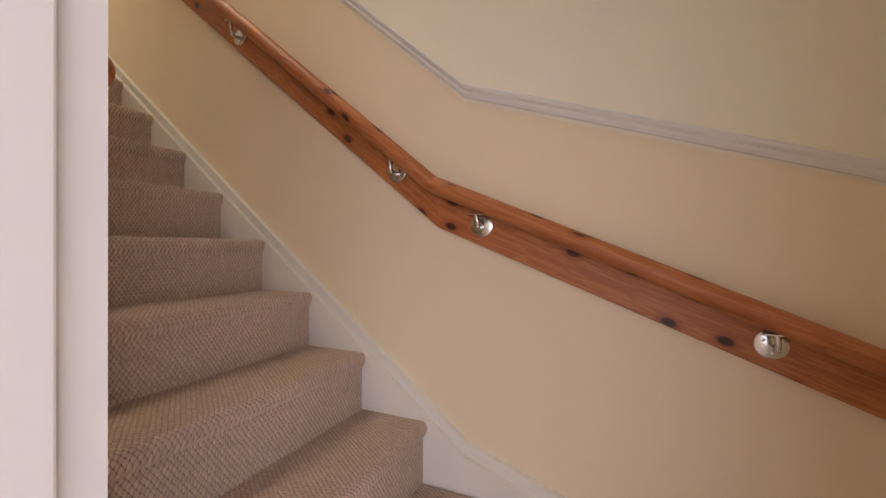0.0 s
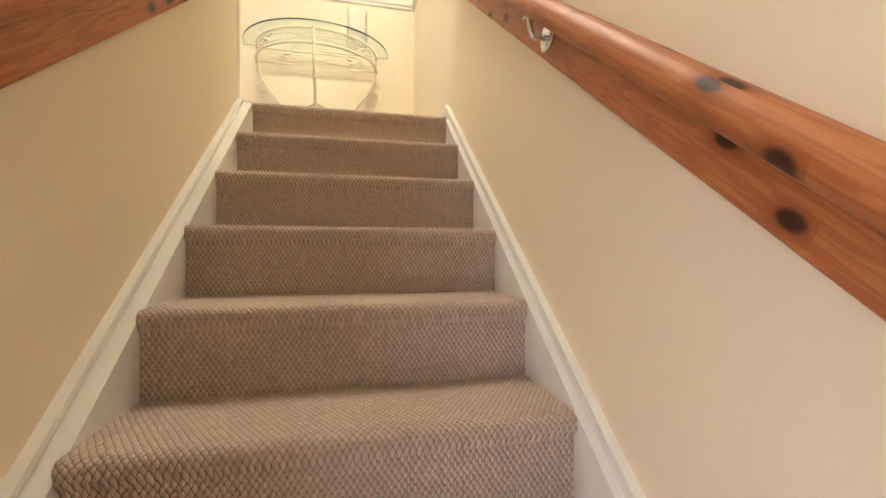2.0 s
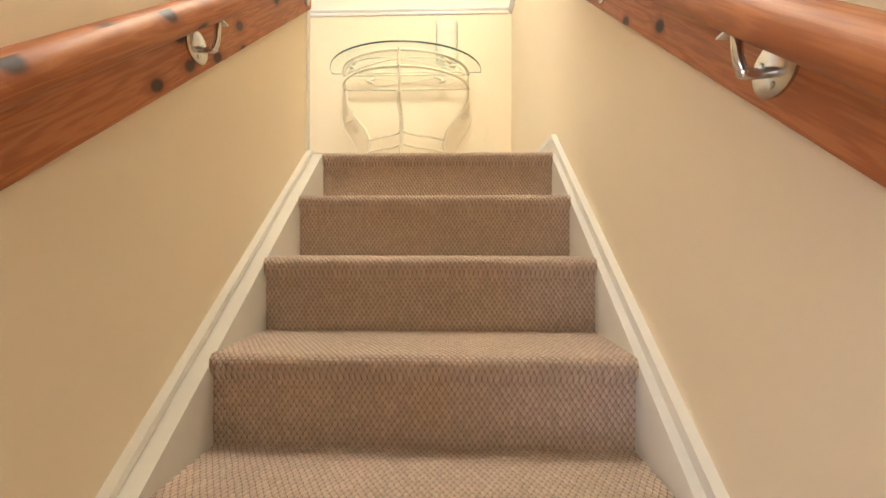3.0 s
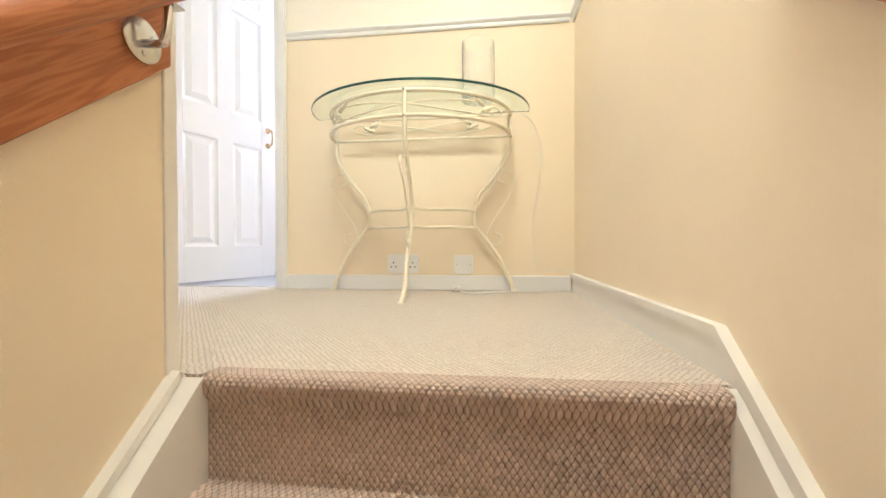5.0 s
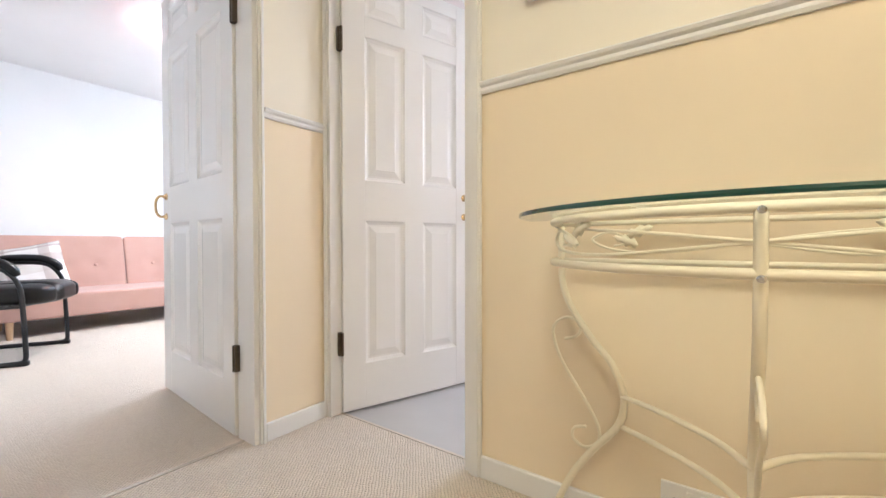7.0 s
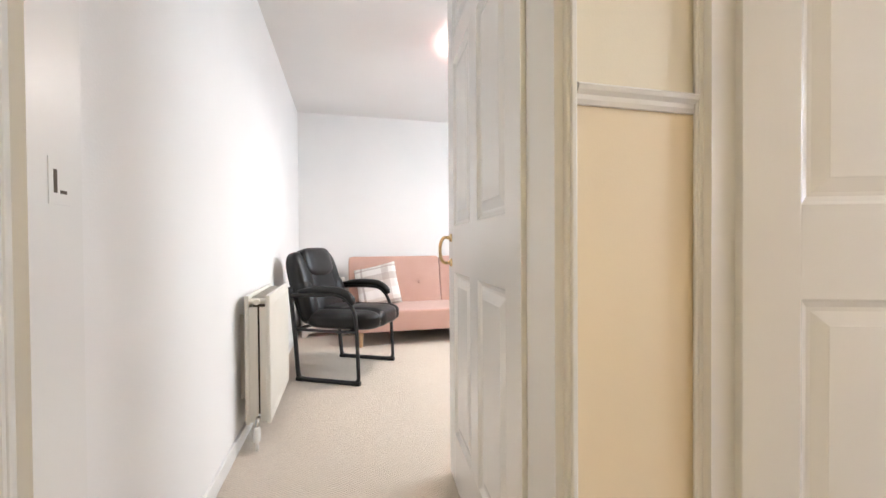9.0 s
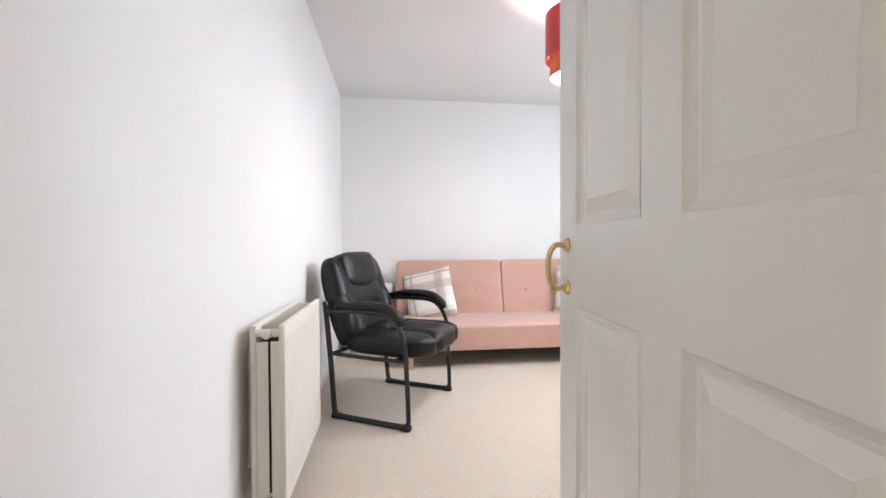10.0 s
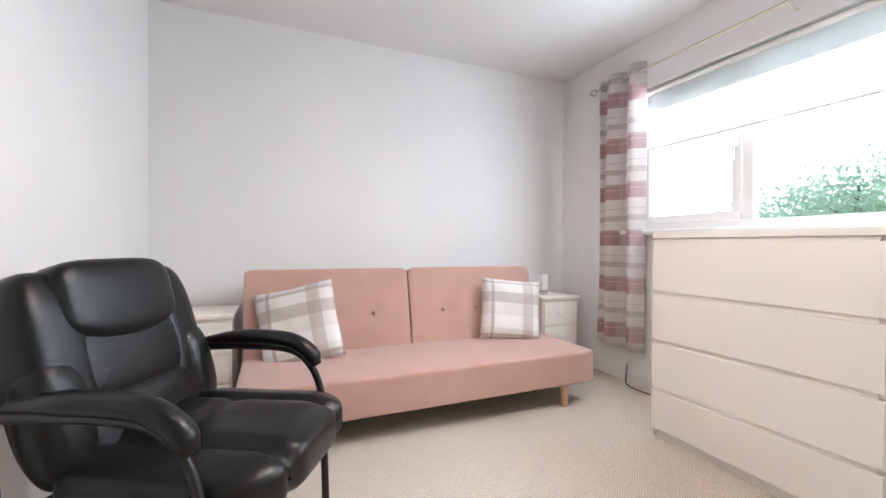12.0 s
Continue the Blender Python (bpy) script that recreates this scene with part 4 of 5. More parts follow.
# ---------------------------------------------------------------- bedroom
def radiator():
    """A double steel panel radiator with fluted faces."""
    x0, x1, y0, y1, z0, z1 = -2.555, -1.925, 2.885, 2.999, 2.292, 2.905
    root = thing("radiator", pose(0, 0, 0), "cream enamelled double panel radiator under the bedroom wall", "radiator")
    for ya, yb, sgn in ((y0, y0 + 0.022, -1), (y1 - 0.022, y1, 1)):
        bm = boxes((x0, x1, ya, yb, z0, z1), bevel=0.007)
        p = part("panel", bm, RADW, root, smooth=40)
        n = 19
        for k in range(n):
            x = x0 + 0.035 + (x1 - x0 - 0.07) * k / (n - 1)
            f = yb if sgn > 0 else ya
            part("flute", boxes((x - 0.0075, x + 0.0075, f - 0.001, f + 0.001, z0 + 0.05, z1 - 0.05), bevel=0.0009), RADW, p)
    for xa in (x0 + 0.004, x1 - 0.008):
        part("side_cover", boxes((xa, xa + 0.004, y0 + 0.018, y0 + 0.058, z0 + 0.01, z1 - 0.055), bevel=0.001), RADW, root)
        part("side_cover", boxes((xa, xa + 0.004, y0 + 0.066, y1 - 0.02, z0 + 0.01, z1 - 0.055), bevel=0.001), RADW, root)
    # Dark block added inside the gap to give it its shade.
    part("shade_block", boxes((x0 + 0.03, x1 - 0.04, y0 + 0.03, y1 - 0.03, z0 + 0.02, z1 - 0.03)), DARKM, root, "dark block standing for the shade between the panels")
    fin = None
    for k in range(30):
        x = x0 + 0.06 + (x1 - x0 - 0.12) * k / 29
        if fin is None:
            fin = part("convector_fin", boxes((-0.0012, 0.0012, y0 + 0.022, y1 - 0.022, z0 + 0.03, z1 - 0.012)), RADW, root)
            fin.location.x = x
        else:
            more = new("convector_fin", fin.data)
            more.parent, more.location = root, (x, 0, 0)
    for x in (x0 + 0.02, x1 - 0.02):
        part("header", tube(bmesh.new(), [(x, y0 + 0.006, z1 - 0.03), (x, y1 - 0.006, z1 - 0.03)], 0.014, 12), RADW, root, smooth=40)
        part("header", tube(bmesh.new(), [(x, y0 + 0.006, z0 + 0.035), (x, y1 - 0.006, z0 + 0.035)], 0.014, 12), STEEL, root, smooth=40)
    part("vent_cap", tube(bmesh.new(), [(x1 - 0.02, (y0 + y1) / 2, z1 - 0.03), (x1 + 0.014, (y0 + y1) / 2, z1 - 0.03)], 0.014, 12), RADW, root)
    valve = part("valve", tube(bmesh.new(), [(x1 + 0.004, (y0 + y1) / 2, z0 + 0.035), (x1 + 0.03, (y0 + y1) / 2, z0 + 0.03), (x1 + 0.032, (y0 + y1) / 2, z0 - 0.02)], 0.009, 10), STEEL, root, smooth=True)
    part("valve_cap", lathe(bmesh.new(), [(0.014, -0.02), (0.016, 0.0), (0.014, 0.045), (0.006, 0.05)], (x1 + 0.032, (y0 + y1) / 2, z0 - 0.045), 14), PLASTIC, valve, "white plastic valve cap", smooth=40)
    part("pipe", tube(bmesh.new(), [(x1 + 0.032, (y0 + y1) / 2, z0 - 0.03), (x1 + 0.032, (y0 + y1) / 2, F)], 0.0075, 10), PLASTIC, valve, smooth=True)
    for bx in (x0 + 0.08, x1 - 0.11):
        part("wall_bracket", boxes((bx, bx + 0.03, 2.85, y0 + 0.004, z0 + 0.1, z1 - 0.1)), RADW, root)
    return root


radiator()


def sofa():
    """An armless click-clack sofa bed: one long seat, two buttoned back halves, short wooden legs."""
    root = thing("sofa_bed", pose(-4.6, 3.385, F), "dusty-pink fabric sofa bed with buttoned back and wooden legs", "sofa bed")
    L = 1.995
    def seat_bulge(q):
        return (0, 0, 0.05 * max(0, 1 - q.x * q.x) * max(0, 1 - q.y ** 4) * (1 if q.z > 0 else 0))
    bm = pad(bmesh.new(), 0.30, 0.978, 0, L + 0.03, 0.136, 0.335, 20.0, 56, 20, seat_bulge)
    seat = part("seat", bm, PINK, root, smooth=True)
    part("piping", tube(bmesh.new(), [(0.971, 0.03, 0.149), (0.975, L / 2, 0.147), (0.971, L, 0.149)], 0.004, 6), PINK, seat)
    part("base_frame", boxes((0.42, 0.86, 0.08, L - 0.10, 0.13, 0.16)), BLACKP, root, "black underside frame")
    for y0, y1 in ((0.0, L / 2 - 0.004), (L / 2 + 0.004, L - 0.02)):
        bm = pad(bmesh.new(), -0.065, 0.065, y0, y1, 0.0, 0.56, 24.0, 56, 32, lambda q: (0.18 * max(0, 1 - q.y * q.y) * max(0, 1 - q.z * q.z) * (1 if q.x > 0 else 0), 0, 0))
        tilt = Matrix.Translation((0.365, 0, 0.27)) @ Matrix.Rotation(radians(-14), 4, "Y")
        dimples = [Vector((0.075, y0 + (y1 - y0) * f, 0.265)) for f in (0.24, 0.5, 0.76)]
        for v in bm.verts:
            if v.co.x > 0:
                for d in dimples:
                    r = ((v.co.y - d.y) ** 2 + (v.co.z - d.z) ** 2) / 0.055 ** 2
                    v.co.x -= 0.016 * math.exp(-r)
        bmesh.ops.transform(bm, matrix=tilt, verts=bm.verts)
        back = part("backrest", bm, PINK, root, smooth=True)
        for d in dimples:
            part("button", lathe(bmesh.new(), [(0.014, -0.008), (0.014, 0.0), (0.009, 0.005), (0, 0.006)], tilt @ d, 12, (tilt.to_3x3() @ Matrix.Rotation(radians(90), 3, "Y")).to_4x4()), PINK, back, "fabric-covered button", smooth=True)
    for x, y in ((0.935, 0.10), (0.935, L - 0.19), (0.42, 0.10), (0.42, L - 0.19)):
        part("leg", lathe(bmesh.new(), [(0.017, 0), (0.019, 0.01), (0.026, 0.145)], (x, y, 0), 16), LEGW, root, "tapered pale wooden leg", smooth=40)
    return root


sofa()


def cushion(m, size, label):
    root = thing("cushion", m, label, "cushion", "check cushions on the sofa bed")
    n, bm = 18, bmesh.new()
    def at(i, j, s):
        u, v = 2 * i / n - 1, 2 * j / n - 1
        puff = max(0.0, (1 - u ** 4) * (1 - v ** 4)) ** 0.6
        pull = 1 - 0.05 * (1 - (abs(u) ** 3) * (abs(v) ** 3)) * max(u * u, v * v)
        wr = noise.noise((u * 2.3, v * 2.1, s * 3.0)) * 0.012 * puff
        return bm.verts.new((u * size / 2 * pull, s * (0.065 * puff) + wr, v * size / 2 * pull))
    for s in (-1, 1):
        g = [[at(i, j, s) for j in range(n + 1)] for i in range(n + 1)]
        for i in range(n):
            for j in range(n):
                bm.faces.new((g[i][j], g[i + 1][j], g[i + 1][j + 1], g[i][j + 1]))
    bmesh.ops.remove_doubles(bm, verts=bm.verts, dist=0.002)
    bmesh.ops.recalc_face_normals(bm, faces=bm.faces)
    cover = part("cover", bm, CUSH, root, smooth=True)
    h = size / 2 * 0.985
    edge = [(-h, 0, -h), (0, 0, -h * 0.95), (h, 0, -h), (h * 0.95, 0, 0), (h, 0, h), (0, 0, h * 0.95), (-h, 0, h), (-h * 0.95, 0, 0), (-h, 0, -h)]
    part("piping", tube(bmesh.new(), edge, 0.0035, 6), CUSH, cover, smooth=True)
    return root


cushion(pose(-4.115, 3.68, 2.705, -16, -13, 76), 0.45, "checked grey-and-cream cushion tilted against the sofa back")
cushion(pose(-4.115, 5.085, 2.715, -16, 5, 74), 0.43, "checked grey-and-cream cushion upright on the sofa bed")


def arm_chair():
    """A visitor chair: black tube frame with sled feet, padded arms and a thick quilted leather seat and back."""
    root = thing("office_chair", pose(-3.015, 3.377, F, 0, 0, -28.7), "black leather visitor chair with padded arms and tubular frame", "chair")
    for s in (-1, 1):
        x = s * 0.305
        line = smooth_line([(x, -0.30, 0.66), (x, -0.285, 0.52), (x, -0.262, 0.30), (x, -0.245, 0.09), (x, -0.235, 0.035), (x, -0.20, 0.016), (x, 0.0, 0.015), (x, 0.18, 0.016), (x, 0.222, 0.035), (x, 0.226, 0.10), (x, 0.216, 0.34), (x, 0.205, 0.47), (x, 0.165, 0.555), (x, 0.09, 0.605), (x, -0.08, 0.612), (x, -0.29, 0.60)], 5)
        fr = part("side_frame", tube(bmesh.new(), line, 0.0155, 10, flat=0.75), BLACKM, root, "black oval steel tube", smooth=True)
        for y in (-0.225, 0.212):
            part("foot", boxes((x - 0.018, x + 0.018, y - 0.03, y + 0.03, 0.0, 0.03), bevel=0.008), BLACKP, fr, "black plastic glide")
        arm = smooth_line([(x, -0.235, 0.628), (x, -0.12, 0.642), (x, 0.02, 0.645), (x, 0.105, 0.634), (x, 0.165, 0.598), (x, 0.194, 0.552)], 6)
        rs = [0.012 + 0.0155 * min(1, 4 * min(k / 30, (1.04 - k / 30) * 1.6)) for k in range(len(arm))]
        part("arm_pad", tube(bmesh.new(), arm, rs, 14, flat=1.15), LEATHER, root, "padded black leather arm", smooth=True)
    part("cross_tube", tube(bmesh.new(), [(-0.305, 0.16, 0.365), (0, 0.16, 0.35), (0.305, 0.16, 0.365)], 0.012, 8), BLACKM, root)
    part("cross_tube", tube(bmesh.new(), [(-0.305, -0.262, 0.36), (0, -0.255, 0.35), (0.305, -0.262, 0.36)], 0.012, 8), BLACKM, root)
    for s in (-1, 1):
        part("seat_rail", tube(bmesh.new(), [(s * 0.29, -0.265, 0.36), (s * 0.29, 0.0, 0.355), (s * 0.295, 0.222, 0.362)], 0.011, 8), BLACKM, root)
    def seat_shape(q):
        top = 1 if q.z > 0 else 0
        groove = math.exp(-((abs(q.x) - 0.50) / 0.06) ** 2) * 0.42 + math.exp(-((q.y + 0.15) / 0.05) ** 2) * 0.22 * (abs(q.x) < 0.5)
        front = 0.30 * math.exp(-((abs(q.x) - 0.50) / 0.07) ** 2) * max(0.0, q.y - 0.4)
        return (0, -front * 0.4, top * (-groove + 0.26 * (1 - q.x * q.x) + 0.10 * max(0, q.y) - 0.5 * max(0, q.y - 0.7)))
    part("seat", pad(bmesh.new(), -0.29, 0.29, -0.24, 0.342, 0.355, 0.485, 4.2, 96, 36, seat_shape), LEATHER, root, "thick quilted black leather seat", smooth=True)
    part("seat_piping", tube(bmesh.new(), [(-0.285, -0.2, 0.405), (-0.288, 0.1, 0.40), (-0.27, 0.29, 0.395)], 0.005, 6), LEATHER, root)
    lean = Matrix.Translation((0, -0.20, 0.42)) @ Matrix.Rotation(radians(16), 4, "X")
    def back(name, x0, x1, y0, y1, z0, z1, power, label="", fn=None):
        bm = pad(bmesh.new(), x0, x1, y0, y1, z0, z1, power, 40, 24, fn)
        bmesh.ops.transform(bm, matrix=lean, verts=bm.verts)
        return part(name, bm, LEATHER, root, label, smooth=True)
    back("backrest", -0.248, 0.248, -0.085, 0.0, -0.04, 0.495, 5.0, "padded black leather back", lambda q: (0, 0, -0.10 * q.x ** 4 * max(0.0, q.z)))
    back("head_pad", -0.185, 0.185, -0.045, 0.078, 0.29, 0.525, 4.5, "soft black leather head pillow", lambda q: (0, 0, 0.30 * q.x * q.x * max(0.0, -q.z)))
    back("middle_pad", -0.20, 0.20, -0.03, 0.062, 0.135, 0.335, 4.5, "", lambda q: (0, 0, 0.2 * q.x * q.x))
    back("lumbar_pad", -0.205, 0.205, -0.03, 0.072, -0.04, 0.165, 4.0)
    for s in (-1, 1):
        back("side_wing", min(s * 0.10, s * 0.272), max(s * 0.10, s * 0.272), -0.08, 0.062, -0.02, 0.505, 3.2)
        back("side_bolster", min(s * 0.15, s * 0.286), max(s * 0.15, s * 0.286), -0.05, 0.078, -0.02, 0.30, 2.5, "swelling side bolster")
    return root


arm_chair()


def chest_of_drawers():
    x0, x1, y0, y1, z1 = -3.20, -2.335, 5.36, 5.85, 3.238 - F
    root = thing("chest_of_drawers", pose(x0, y0, F), "tall white four-drawer chest under the window", "chest of drawers")
    w, d = x1 - x0, y1 - y0
    part("side", boxes((0.004, 0.022, 0.02, d, 0, z1 - 0.03), bevel=0.001), FURN, root)
    part("side", boxes((w - 0.022, w - 0.004, 0.02, d, 0, z1 - 0.03), bevel=0.001), FURN, root)
    part("top", boxes((0, w, 0, d, z1 - 0.03, z1), bevel=0.0015), FURN, root)
    part("back", boxes((0.022, w - 0.022, d - 0.01, d, 0.02, z1 - 0.03)), FURN, root)
    part("plinth", boxes((0.022, w - 0.022, 0.024, 0.04, 0, 0.055)), FURN, root)
    for z0, zt in ((0.047, 0.241), (0.263, 0.486), (0.508, 0.733), (0.755, 1.004)):
        dr = part("drawer", boxes((0.003, w - 0.003, 0.0, 0.018, z0, zt), bevel=0.0012), FURN, root, "plain handle-less drawer front")
        part("finger_rail", boxes((0.022, w - 0.022, 0.010, 0.036, zt + 0.0008, min(zt + 0.0212, z1 - 0.031))), FURN, root)
        part("drawer_box", boxes((0.035, w - 0.035, 0.045, d - 0.02, z0 + 0.01, zt - 0.03)), FURN, dr)
    return root


chest_of_drawers()


def bedside(y0, y1, label):
    z1 = 0.59
    root = thing("bedside_cabinet", pose(-4.583, y0, F), label, "bedside cabinet", "bedside cabinets")
    w, d = y1 - y0, 0.38
    part("body", boxes((0, d - 0.012, 0.012, w - 0.012, 0.06, z1 - 0.022)), FURN, root)
    part("top", boxes((0, d + 0.012, 0, w, z1 - 0.022, z1), bevel=0.004), FURN, root)
    bm = prism(bmesh.new(), [(0.012, 0), (0.05, 0), (0.08, 0.04), (w / 2, 0.05), (w - 0.08, 0.04), (w - 0.05, 0), (w - 0.012, 0), (w - 0.012, 0.062), (0.012, 0.062)], "x", d - 0.03, d - 0.012)
    part("apron", bm, FURN, root, "shaped foot board")
    for fy in (0.014, w - 0.03):
        part("foot_side", boxes((0.02, d - 0.03, fy, fy + 0.016, 0, 0.06)), FURN, root)
    for z0, zt in ((0.075, 0.20), (0.21, 0.365), (0.375, 0.545)):
        dr = part("drawer", boxes((d - 0.012, d + 0.003, 0.022, w - 0.022, z0, zt), bevel=0.003), FURN, root)
        c, z = w / 2, (z0 + zt) / 2
        part("handle", tube(bmesh.new(), smooth_line([(d + 0.002, c - 0.045, z + 0.01), (d + 0.02, c - 0.035, z + 0.004), (d + 0.026, c, z - 0.008), (d + 0.02, c + 0.035, z + 0.004), (d + 0.002, c + 0.045, z + 0.01)], 5), 0.0045, 8), FURN, dr, "curved white handle", smooth=True)
    return root


bedside(5.42, 5.775, "white bedside cabinet with three drawers beside the curtain")
bedside(2.90, 3.345, "white bedside cabinet between sofa bed and wall")
tl = thing("table_lamp", pose(-4.36, 5.55, F + 0.59), "small lamp with chrome base and frosted white glass shade", "table lamp")
part("base", lathe(bmesh.new(), [(0.034, 0), (0.036, 0.004), (0.036, 0.03), (0.030, 0.036)], seg=24), STEEL, tl, "shiny chrome base", smooth=40)
part("shade", lathe(bmesh.new(), [(0.027, 0.036), (0.031, 0.05), (0.034, 0.15), (0.031, 0.16), (0.029, 0.15), (0.026, 0.05)], seg=24), PLASTIC, tl, "frosted white glass shade", smooth=40)


def pendant():
    root = thing("pendant_lamp", pose(-2.69, 4.37, TOP), "two-tier red and orange drum pendant lamp, lit", "pendant lamp")
    part("ceiling_rose", lathe(bmesh.new(), [(0.045, 0), (0.045, -0.012), (0.02, -0.03), (0.006, -0.035)], seg=20), PLASTIC, root, smooth=40)
    part("cord", tube(bmesh.new(), [(0, 0, -0.03), (0, 0, -0.26)], 0.003, 6), PLASTIC, root)
    part("red_shade", lathe(bmesh.new(), [(0.157, -0.42), (0.157, -0.17), (0.155, -0.17), (0.155, -0.42), (0.157, -0.42)], seg=48, caps=False), SHADER, root, "red fabric drum", smooth=40)
    part("orange_shade", lathe(bmesh.new(), [(0.133, -0.52), (0.133, -0.36), (0.131, -0.36), (0.131, -0.52), (0.133, -0.52)], seg=48, caps=False), SHADEO, root, "orange fabric drum", smooth=40)
    part("diffuser", lathe(bmesh.new(), [(0.0005, -0.512), (0.129, -0.512), (0.129, -0.509), (0.0005, -0.509)], seg=48), BULBM, root, "glowing white diffuser disc")
    for k in range(3):
        a = 2 * math.pi * k / 3
        part("spider", tube(bmesh.new(), [(0, 0, -0.25), (0.155 * math.cos(a), 0.155 * math.sin(a), -0.20)], 0.002, 6), STEEL, root)
    part("bulb", lathe(bmesh.new(), [(0.014, -0.26), (0.016, -0.29), (0.03, -0.33), (0.028, -0.36), (0.0005, -0.375)], seg=16), BULBM, root, smooth=True)
    lb = new("pendant_bulb", bpy.data.lights.new("pendant_bulb", "POINT"))
    lb.data.energy, lb.data.color, lb.data.shadow_soft_size = 40, (1.0, 0.86, 0.74), 0.04
    lb.location = (-2.69, 4.37, TOP - 0.30)
    down = area("pendant_glow", (-2.69, 4.37, TOP - 0.515), (-2.69, 4.37, F), 0.25, 0.25, 17, (1.0, 0.88, 0.78))
    down.data.shape = "DISK"
    return root


pendant()


# ---------------------------------------------------------------- bedroom window
def window():
    x0, x1, z0, z1 = WIN
    root = tagged(new("window_1"), "white plastic casement window with a side opener", "window", kind="structure")
    ya, yb = 6.0, 6.06
    t = 0.05
    for row in ((x0, x1, ya, yb, z0, z0 + t), (x0, x1, ya, yb, z1 - t, z1), (x0, x0 + t, ya, yb, z0 + t, z1 - t), (x1 - t, x1, ya, yb, z0 + t, z1 - t), (-3.145, -3.09, ya, yb, z0 + t, z1 - t)):
        part("frame", boxes(row, bevel=0.004), PLASTIC, root)
    c0, c1, w0, w1 = x0 + t, -3.145, z0 + t, z1 - t
    sash = part("sash", boxes((c0, c1, ya - 0.012, yb - 0.02, w0, w0 + 0.05), (c0, c1, ya - 0.012, yb - 0.02, w1 - 0.05, w1), (c0, c0 + 0.05, ya - 0.012, yb - 0.02, w0 + 0.05, w1 - 0.05), (c1 - 0.05, c1, ya - 0.012, yb - 0.02, w0 + 0.05, w1 - 0.05), bevel=0.004), PLASTIC, root, "opening sash")
    hd = part("handle", boxes((c1 - 0.04, c1 - 0.015, ya - 0.035, ya - 0.012, 3.74, 3.80), bevel=0.005), PLASTIC, sash)
    part("lever", boxes((c1 - 0.034, c1 - 0.021, ya - 0.05, ya - 0.035, 3.66, 3.79), bevel=0.004), PLASTIC, hd)
    for a, b, c, d in ((c0 + 0.05, c1 - 0.05, w0 + 0.05, w1 - 0.05), (-3.09, x1 - t, z0 + t, z1 - t)):
        p = part("pane", boxes((a, b, 6.028, 6.034, c, d)), GLASS, root)
        p.visible_shadow = False
    part("sill", boxes((x0 - 0.06, x1 + 0.06, 5.865, 6.0, z0 - 0.028, z0 + 0.004), bevel=0.01), WHITE, root, "white-painted sill with a rounded nose")
    part("reveal_lining", boxes((x0 - 0.0, x0 + 0.008, 5.934, 6.0, z0 + 0.004, z1), (x0 + 0.008, x1 - 0.008, 5.934, 6.0, z1 - 0.008, z1), (x1 - 0.008, x1, 5.934, 6.0, z0 + 0.004, z1)), WHITE, root)


window()
blind = thing("roller_blind", pose(0, 0, 0), "white roller blind half drawn down the window", "roller blind")
bl = part("cloth", boxes((WIN[0] + 0.02, WIN[1] - 0.02, 5.962, 5.9635, 3.852, 4.225)), BLIND, blind, "thin white cloth")
bl.visible_shadow = False
part("bottom_bar", boxes((WIN[0] + 0.02, WIN[1] - 0.02, 5.956, 5.970, 3.836, 3.852), bevel=0.004), PLASTIC, blind)
part("roller", tube(bmesh.new(), [(WIN[0] + 0.015, 5.965, 4.235), (WIN[1] - 0.015, 5.965, 4.235)], 0.019, 16), PLASTIC, blind)
part("chain_weight", tube(bmesh.new(), [(-3.3, 5.955, 3.836), (-3.3, 5.955, 3.81)], 0.004, 6), PLASTIC, blind)

rod = thing("curtain_rod", pose(0, 0, 0), "slim champagne-coloured curtain rod with a cage finial above the window", "curtain rod")
RZ, RY = 4.36, 5.845
part("bar", tube(bmesh.new(), [(-4.10, RY, RZ), (-1.45, RY, RZ)], 0.008, 12), CHAMPAGNE, rod, smooth=40)
for fx, s in ((-4.10, -1), (-1.45, 1)):
    fin = part("finial", lathe(bmesh.new(), [(0.011, 0), (0.013, 0.008), (0.008, 0.012)], (fx, RY, RZ), 12, Matrix.Rotation(radians(90 * s), 4, "Y")), STEEL, rod)
    for k in range(6):
        a = math.pi * k / 6
        pts = [(fx + s * (0.04 - 0.03 * math.cos(b)), RY + 0.026 * math.sin(b) * math.cos(a), RZ + 0.026 * math.sin(b) * math.sin(a)) for b in [2 * math.pi * j / 20 for j in range(21)]]
        part("cage_wire", tube(bmesh.new(), pts, 0.0018, 5), STEEL, fin)
for bx in (-3.93, -2.86, -1.6):
    part("bracket", tube(bmesh.new(), smooth_line([(bx, 5.93, RZ - 0.02), (bx, 5.88, RZ - 0.025), (bx, RY, RZ - 0.012), (bx, RY - 0.012, RZ)], 4), 0.006, 8), CHAMPAGNE, rod, smooth=True)


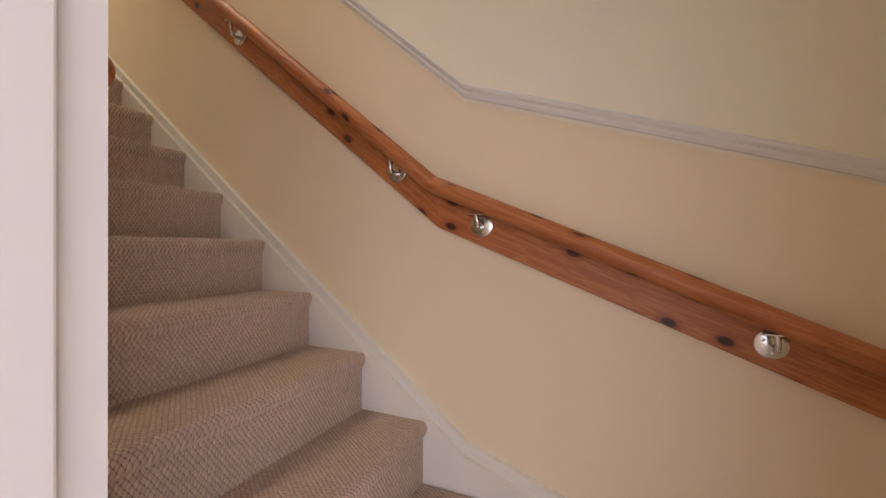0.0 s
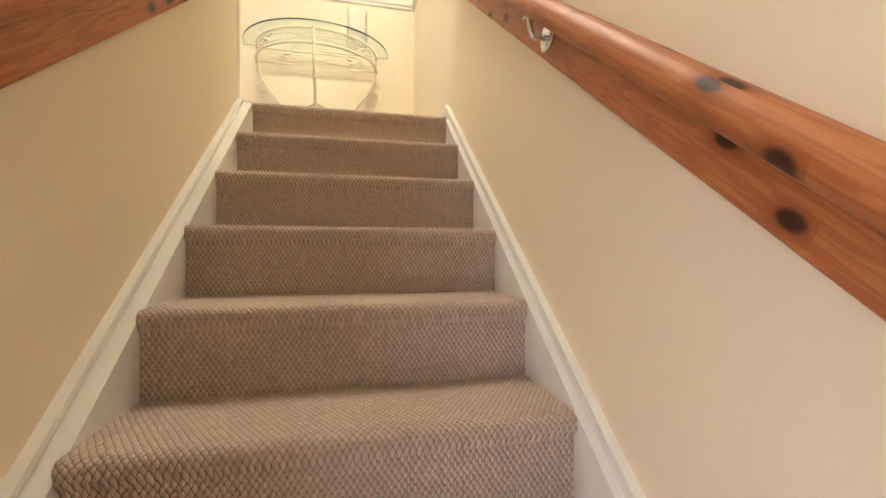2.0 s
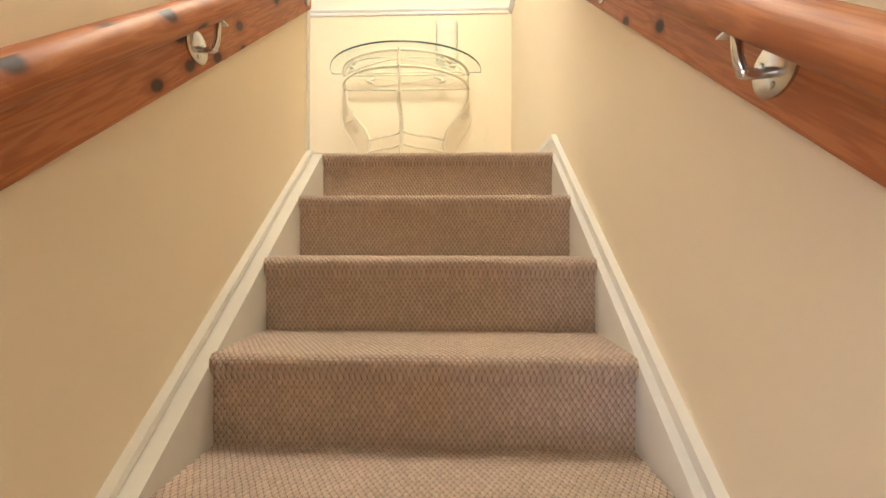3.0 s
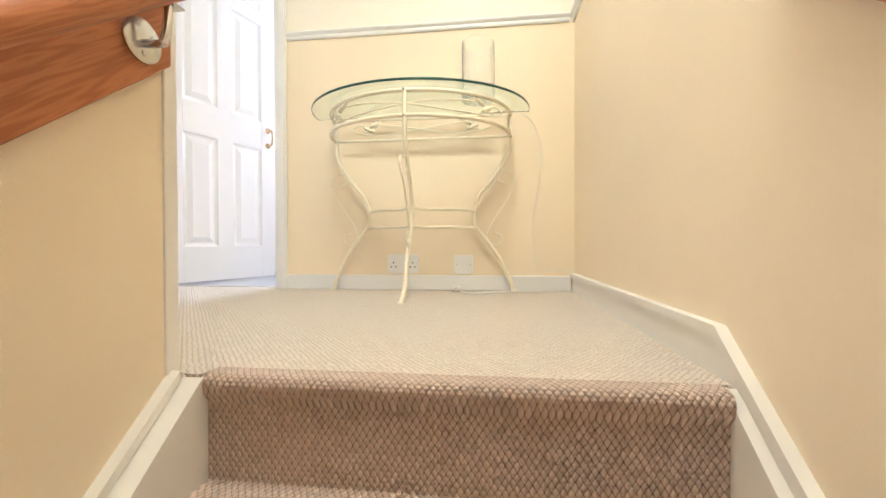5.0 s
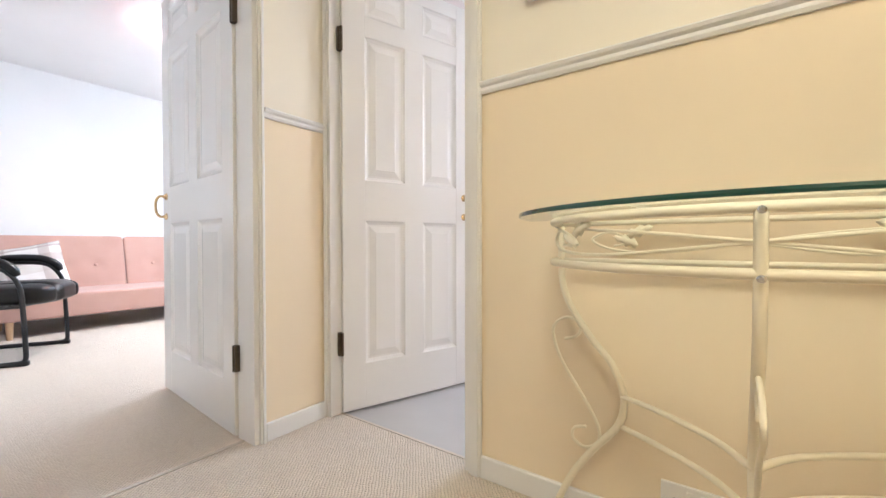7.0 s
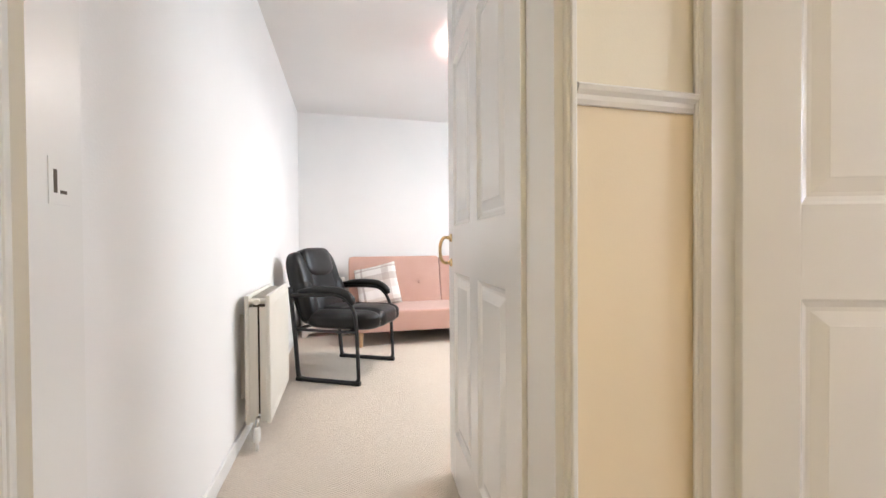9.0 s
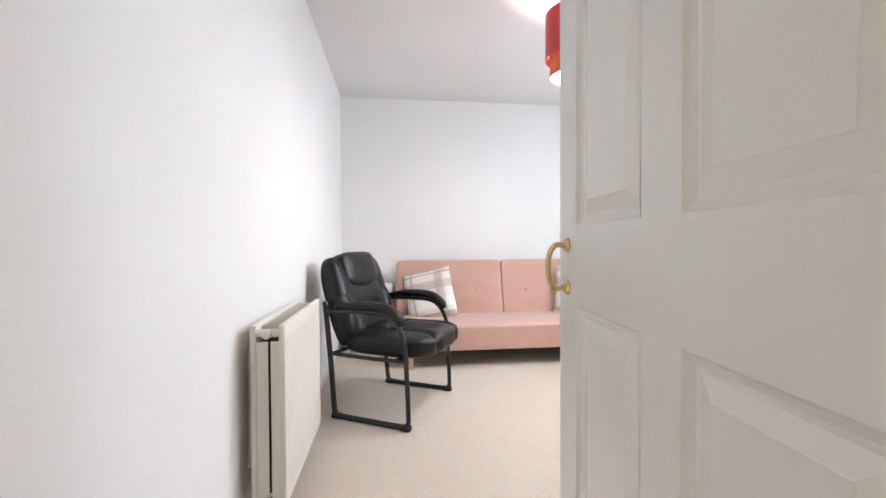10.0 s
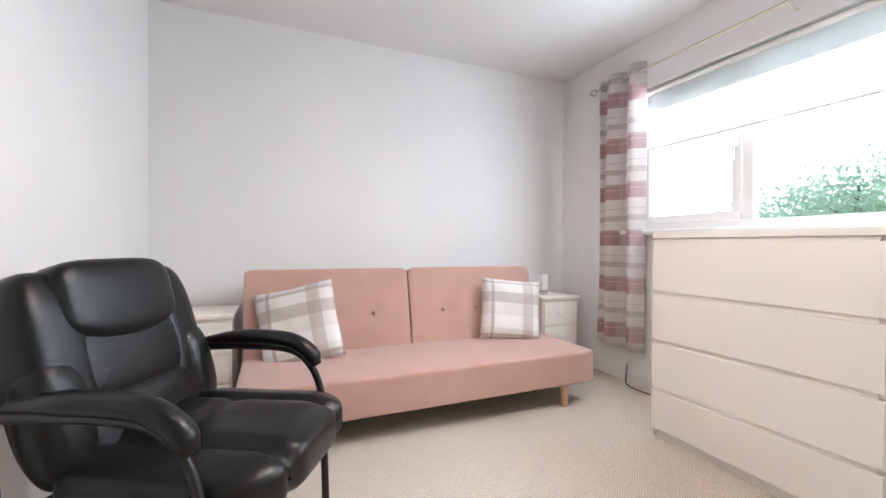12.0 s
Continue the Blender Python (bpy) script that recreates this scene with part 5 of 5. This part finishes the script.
def curtain(x0, x1, z0, z1):
    root = thing("curtain", pose(0, 0, 0), "plaid eyelet curtain in dusky pink and cream drawn aside", "curtain")
    n, m, bm = 90, 26, bmesh.new()
    g = []
    for i in range(n + 1):
        u = i / n
        col = []
        for j in range(m + 1):
            v = j / m
            wave = 0.05 * math.sin(u * 2.1 * 2 * math.pi + 0.4 * math.sin(3 * v)) * (0.8 + 0.3 * (1 - v))
            x = x0 + (x1 - x0) * u + 0.008 * math.sin(v * 5 + u * 9) * (1 - v)
            col.append(bm.verts.new((x, RY + wave + 0.006 * noise.noise((u * 6, v * 3, 0.5)), z0 + (z1 - z0) * v)))
        g.append(col)
    for i in range(n):
        for j in range(m):
            bm.faces.new((g[i][j], g[i + 1][j], g[i + 1][j + 1], g[i][j + 1]))
    ob = part("cloth", bm, CURT, root, smooth=True)
    lay = ob.data.uv_layers[0]
    for poly in ob.data.polygons:
        for li in poly.loop_indices:
            k = ob.data.loops[li].vertex_index
            lay.data[li].uv = (k // (m + 1) / n * 0.9, ob.data.vertices[k].co.z)
    sol = ob.modifiers.new("thickness", "SOLIDIFY")
    sol.thickness = 0.002
    for k in range(4):
        x = x0 + (x1 - x0) * (0.12 + 0.25 * k)
        part("eyelet", tube(bmesh.new(), [(x, RY + 0.021 * math.cos(a), RZ + 0.021 * math.sin(a)) for a in [2 * math.pi * j / 16 for j in range(17)]], 0.004, 6, caps=False), STEEL, root, "steel eyelet ring")
    return root


curtain(-4.085, -3.68, 2.44, 4.425)
cord = thing("power_cable", pose(-3.62, 5.90, F), "black power cable looping behind the chest of drawers", "cable")
part("cable", tube(bmesh.new(), smooth_line([(-0.235, 0.012, 0.13), (-0.23, 0.0, 0.06), (-0.17, -0.06, 0.012), (-0.05, -0.07, 0.004), (0.12, -0.05, 0.004), (0.45, -0.01, 0.004)], 6), 0.0035, 6), BLACKP, cord, smooth=True)


# ---------------------------------------------------------------- outside
SKYCARD = glow("bright_sky", (0.93, 0.98, 1.0), 3.0)
setting("backdrop", boxes((-90, 60, 70, 70.2, -2, 50)), SKYCARD, "bright white overcast sky", "sky")


def tree(x, y, height, spread, seed):
    rng = random.Random(seed)
    root = thing("tree", pose(x, y, LOW - 0.15), "leafy green tree beyond the garden", "tree", "garden trees")
    part("trunk", tube(bmesh.new(), smooth_line([(0, 0, 0), (0.1, 0, height * 0.25), (-0.05, 0.1, height * 0.5), (0.1, 0, height * 0.85)], 4), [0.26 - 0.018 * k for k in range(13)], 10), BARK, root)
    tips = []
    for k in range(11):
        a, z = k * 2.4, height * (0.24 + 0.055 * k)
        tip = Vector((spread * rng.uniform(0.5, 0.95) * math.cos(a), spread * rng.uniform(0.5, 0.95) * math.sin(a), z + spread * rng.uniform(0.2, 0.5)))
        part("limb", tube(bmesh.new(), [(0, 0, z), tip * 0.5 + Vector((0, 0, z * 0.5 + 0.2)), tip], [0.09, 0.06, 0.02], 6), BARK, root)
        tips += [tip, tip * 0.6 + Vector((0, 0, z * 0.4))]
    verts, faces = [], []
    for k in range(11000):
        c = rng.choice(tips) + Vector((rng.gauss(0, 1), rng.gauss(0, 1), rng.gauss(0, 0.8))) * spread * 0.26
        d = Vector((rng.gauss(0, 1), rng.gauss(0, 1), rng.gauss(0, 0.6))).normalized()
        s = d.orthogonal().normalized()
        w = rng.uniform(0.05, 0.11)
        i = len(verts)
        verts += [c - d * w, c + s * w * 0.5, c + d * w, c - s * w * 0.5]
        faces.append((i, i + 1, i + 2, i + 3))
    me = bpy.data.meshes.new("crown")
    me.from_pydata(verts, [], faces)
    me.materials.append(GLARELEAF)
    ob = new("crown", me)
    ob.parent = root
    return root


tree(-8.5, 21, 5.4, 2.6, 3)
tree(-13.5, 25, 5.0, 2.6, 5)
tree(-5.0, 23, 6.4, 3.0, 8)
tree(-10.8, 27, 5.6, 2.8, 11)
